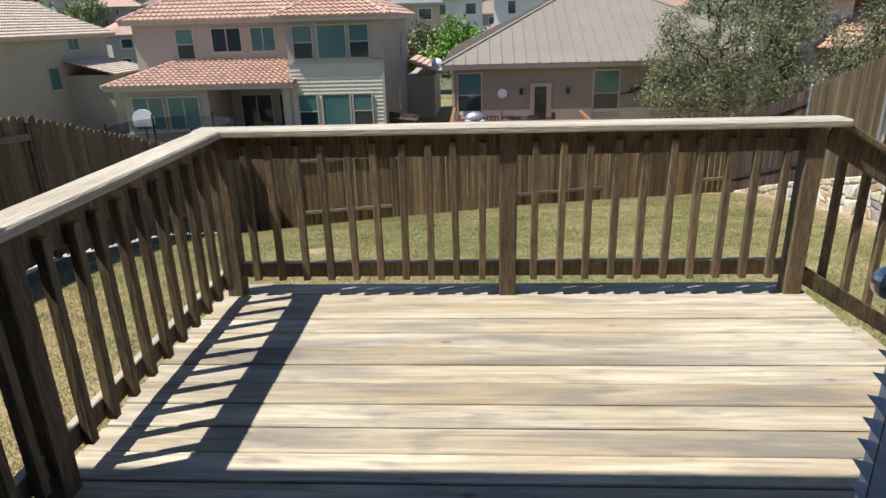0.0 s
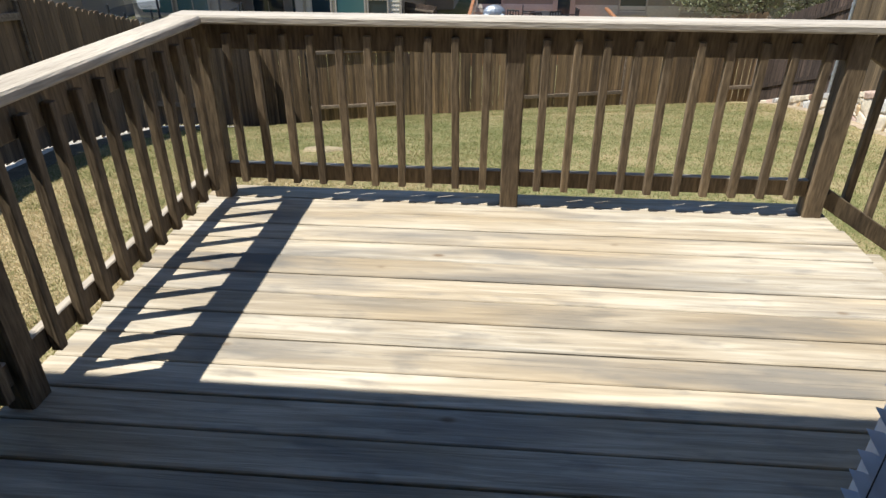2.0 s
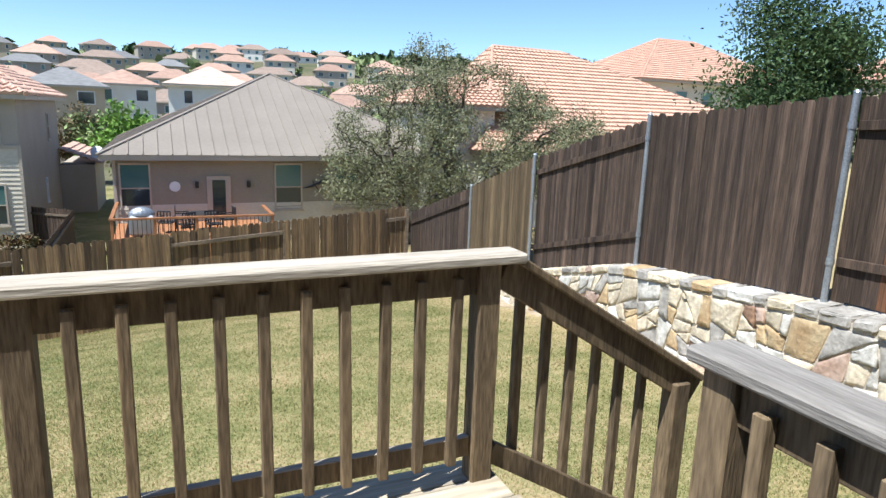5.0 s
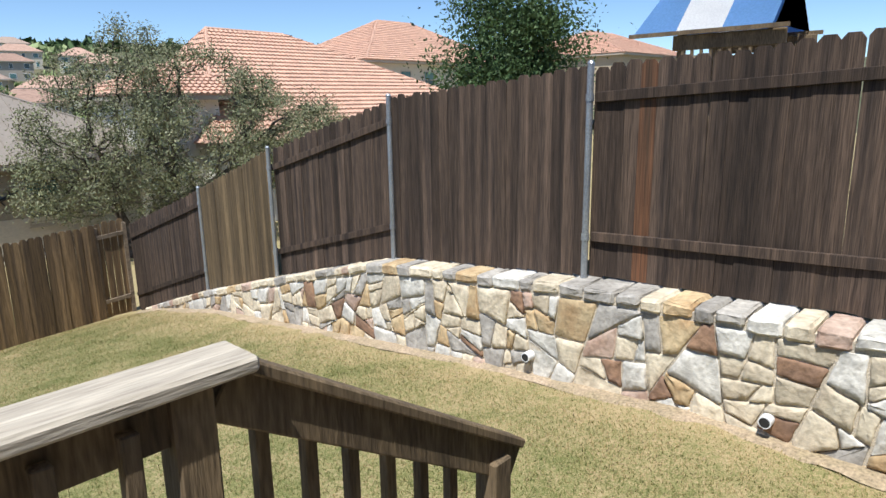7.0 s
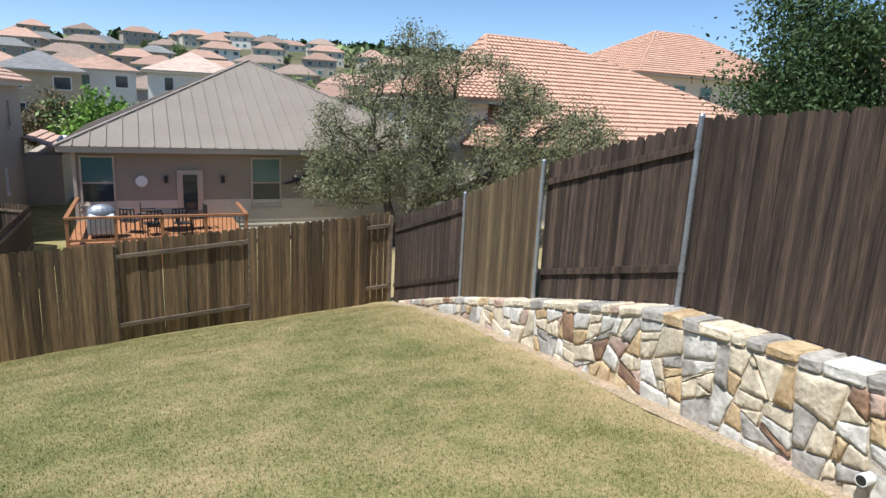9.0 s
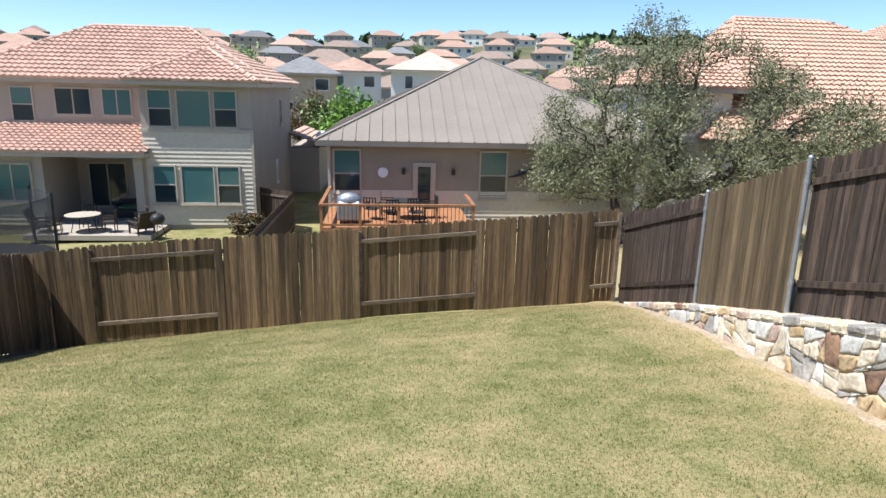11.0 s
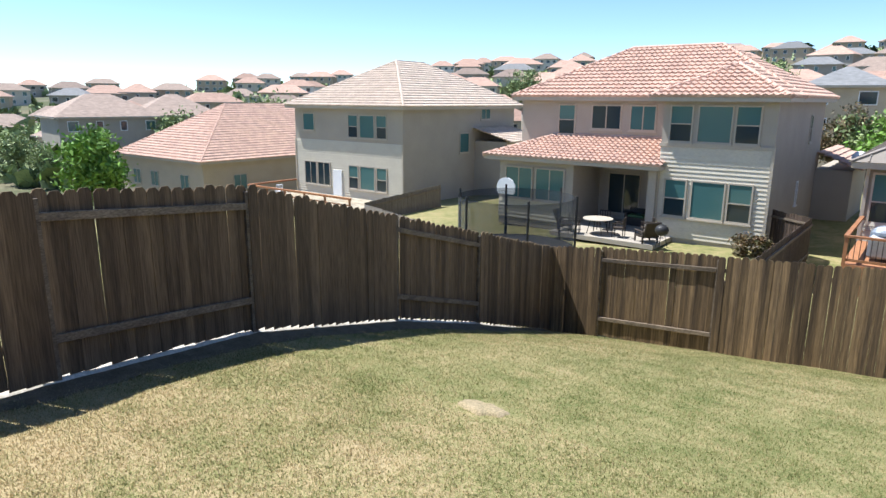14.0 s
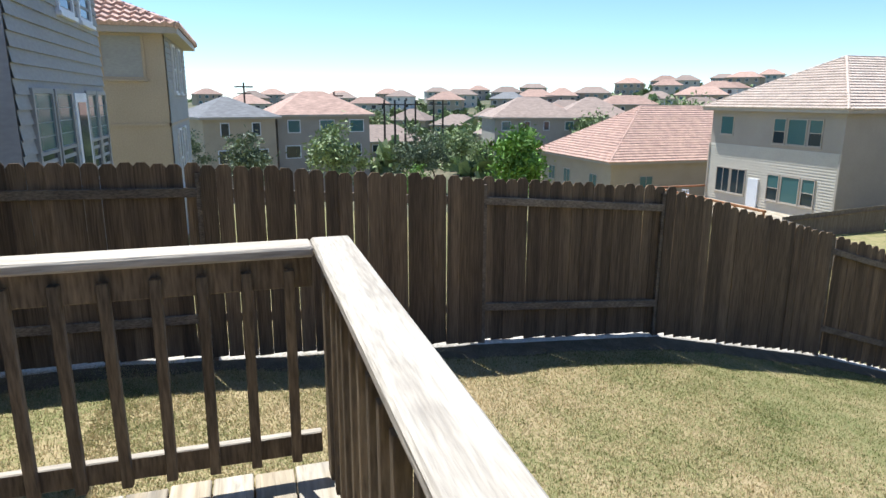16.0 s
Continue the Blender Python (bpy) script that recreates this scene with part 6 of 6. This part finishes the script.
for i in range(420):
    az, d = g.uniform(-12, 50), g.uniform(405, 440)
    if az < 2 and g.rand() < 0.7:
        continue
    p = polar(az, d)
    pl.append((p.x, p.y, p.z + g.uniform(0.5, 4.5), g.uniform(2.5, 4.5)))
wood("ridge_woods", "dark green woods along the ridge", pl, 4, LEAFD)
pl = []
for i in range(520):
    az, d = g.uniform(-88, 20), g.uniform(100, 420)
    p = polar(az, d)
    pl.append((p.x, p.y, p.z + 1.0, g.uniform(1.2, 2.8)))
for i in range(70):
    az, d = g.uniform(-92, -60), g.uniform(85, 260)
    p = polar(az, d)
    pl.append((p.x, p.y, p.z + 0.8, g.uniform(1.5, 3.0)))
for i in range(90):
    az, d = g.uniform(-110, -58), g.uniform(450, 1200)
    p = polar(az, d)
    pl.append((p.x, p.y, p.z - 1.5, g.uniform(3, 5)))
wood("valley_scrub", "scattered green trees between the houses", pl, 2, LEAFM)


# ---- neighbours' fences ----
def plain_fence(name, label, a, b, h, material):
    th = empty(name, 0, 0, 0, label, "fence", kind="structure")
    a, b = Vector(a), Vector(b)
    n = int((b - a).length / 0.14)
    V, F = [], []
    d = (b - a).normalized()
    s = Vector((-d.y, d.x, 0))
    for i in range(n):
        p = a + (b - a) * (i / n)
        w = d * 0.128
        k = len(V)
        t = Vector((0, 0, h + g.uniform(-0.03, 0.03)))
        V += [p, p + w, p + w + t, p + t, p + s * 0.02, p + w + s * 0.02, p + w + t + s * 0.02, p + t + s * 0.02]
        F += [(k, k + 1, k + 2, k + 3), (k + 7, k + 6, k + 5, k + 4), (k, k + 3, k + 7, k + 4), (k + 1, k + 5, k + 6, k + 2), (k + 3, k + 2, k + 6, k + 7)]
    tagged(obj("pickets", mesh_of("pickets", V, F, material), th), kind="stuff")
    bm = bmesh.new()
    for hz in (0.2, 0.85):
        beam(bm, a + Vector((0, 0, h * hz)) - s * 0.03, b + Vector((0, 0, h * hz)) - s * 0.03, 0.04, 0.09)
    part("rails", bm, FRAIL, th)
    return th


# the first two use dark picket wood to paint in their shaded side
plain_fence("fence_between", "grey weathered fence between two back gardens", (-1.6, 17.3, -3.9), (-2.3, 33.0, -4.9), 1.8, PICKETD)
plain_fence("fence_between", "weathered fence beside the taupe house, its shaded side painted dark", (-4.0, 34.2, -4.9), (-2.3, 33.0, -4.9), 1.8, PICKETD)
plain_fence("fence_between", "grey weathered fence between two back gardens", (-5.6, 17.3, -4.0), (-24.5, 30.0, -6.2), 1.7, GREYFENCE)
plain_fence("fence_between", "grey weathered fence between two back gardens", (-24.5, 30.0, -6.2), (-26, 39.0, -6.2), 1.8, GREYFENCE)

# ---- bare patch in the lawn ----
V, F = [], []
for i in range(9):
    for k in range(36):
        t = 2 * math.pi * k / 36
        rr = i / 8 * (1 + 0.3 * noise.noise(Vector((2 * math.cos(t), 2 * math.sin(t), 7))) + 0.16 * noise.noise(Vector((6 * math.cos(t), 6 * math.sin(t), 3))))
        x, y = -1.5 + 0.27 * rr * math.cos(t), 8.55 + 0.17 * rr * math.sin(t)
        V.append((x, y, near_z(x, y) + (0.024 if i < 7 else (0.012, -0.02)[i - 7]) + 0.012 * noise.noise(Vector((x * 9, y * 9, 0)))))
    if i:
        F += [(36 * (i - 1) + k, 36 * (i - 1) + (k + 1) % 36, 36 * i + (k + 1) % 36, 36 * i + k) for k in range(36)]
tagged(obj("bare_patch", mesh_of("bare_patch", V, F, DRY, True)), "small bare tan patch of soil in the lawn", "soil", kind="structure")

# ---- lawn blades ----
N = 680000
bx, by = g.uniform(-5.4, 6.6, N), 2.6 + 14.4 * g.rand(N) ** 1.3
extra = N // 4
bx[:extra], by[:extra] = -5.0 + 6.0 * g.rand(extra) ** 1.4, 0.5 + 8.0 * g.rand(extra) ** 1.4
keep = ~((bx > -0.95) & (bx < 2.4) & (by < 4.15))
edge = np.array([wall_x(v) for v in by]) - bx
keep &= (edge > 0.02) & (g.rand(N) < 0.1 + 1.6 * np.clip(edge, 0, 0.6))
dens = np.array([noise.noise(Vector((x * 0.8, y * 0.8, 3.0))) for x, y in zip(bx, by)])
keep &= g.rand(N) < 0.88 + 0.15 * dens
bare = ((bx + 1.5) / 0.42) ** 2 + ((by - 8.55) / 0.28) ** 2
keep &= (bare > 1) | (g.rand(N) < 0.18 + 0.4 * bare)
bx, by = bx[keep], by[keep]
ZG = np.array(gv)[:, 2].reshape(len(gy), nx)
ix, iy = np.searchsorted(gx, bx) - 1, np.searchsorted(gy, by) - 1
ux, uy = (bx - np.array(gx)[ix]) / 0.5, (by - np.array(gy)[iy]) / 0.5
bz = (ZG[iy, ix] * (1 - ux) + ZG[iy, ix + 1] * ux) * (1 - uy) + (ZG[iy + 1, ix] * (1 - ux) + ZG[iy + 1, ix + 1] * ux) * uy - 0.008
n = len(bx)
ang, ht, far = g.uniform(0, 2 * np.pi, n), g.uniform(0.016, 0.036, n), g.uniform(0.005, 0.04, n)
lx, ly = np.sin(ang) * -far, np.cos(ang) * far
wd = 0.0052
V = np.empty((n, 3, 3))
V[:, 0] = np.stack([bx - np.cos(ang) * wd, by - np.sin(ang) * wd, bz], 1)
V[:, 1] = np.stack([bx + np.cos(ang) * wd, by + np.sin(ang) * wd, bz], 1)
V[:, 2] = np.stack([bx + lx, by + ly, bz + ht], 1)
me = bpy.data.meshes.new("lawn_blades")
me.vertices.add(3 * n)
me.vertices.foreach_set("co", V.reshape(-1))
me.loops.add(3 * n)
me.loops.foreach_set("vertex_index", np.arange(3 * n))
me.polygons.add(n)
me.polygons.foreach_set("loop_start", np.arange(0, 3 * n, 3))
me.update(calc_edges=True)
me.materials.append(BLADE)
tagged(obj("lawn_blades", me), "short patchy grass blades of the lawn", "grass", kind="stuff")
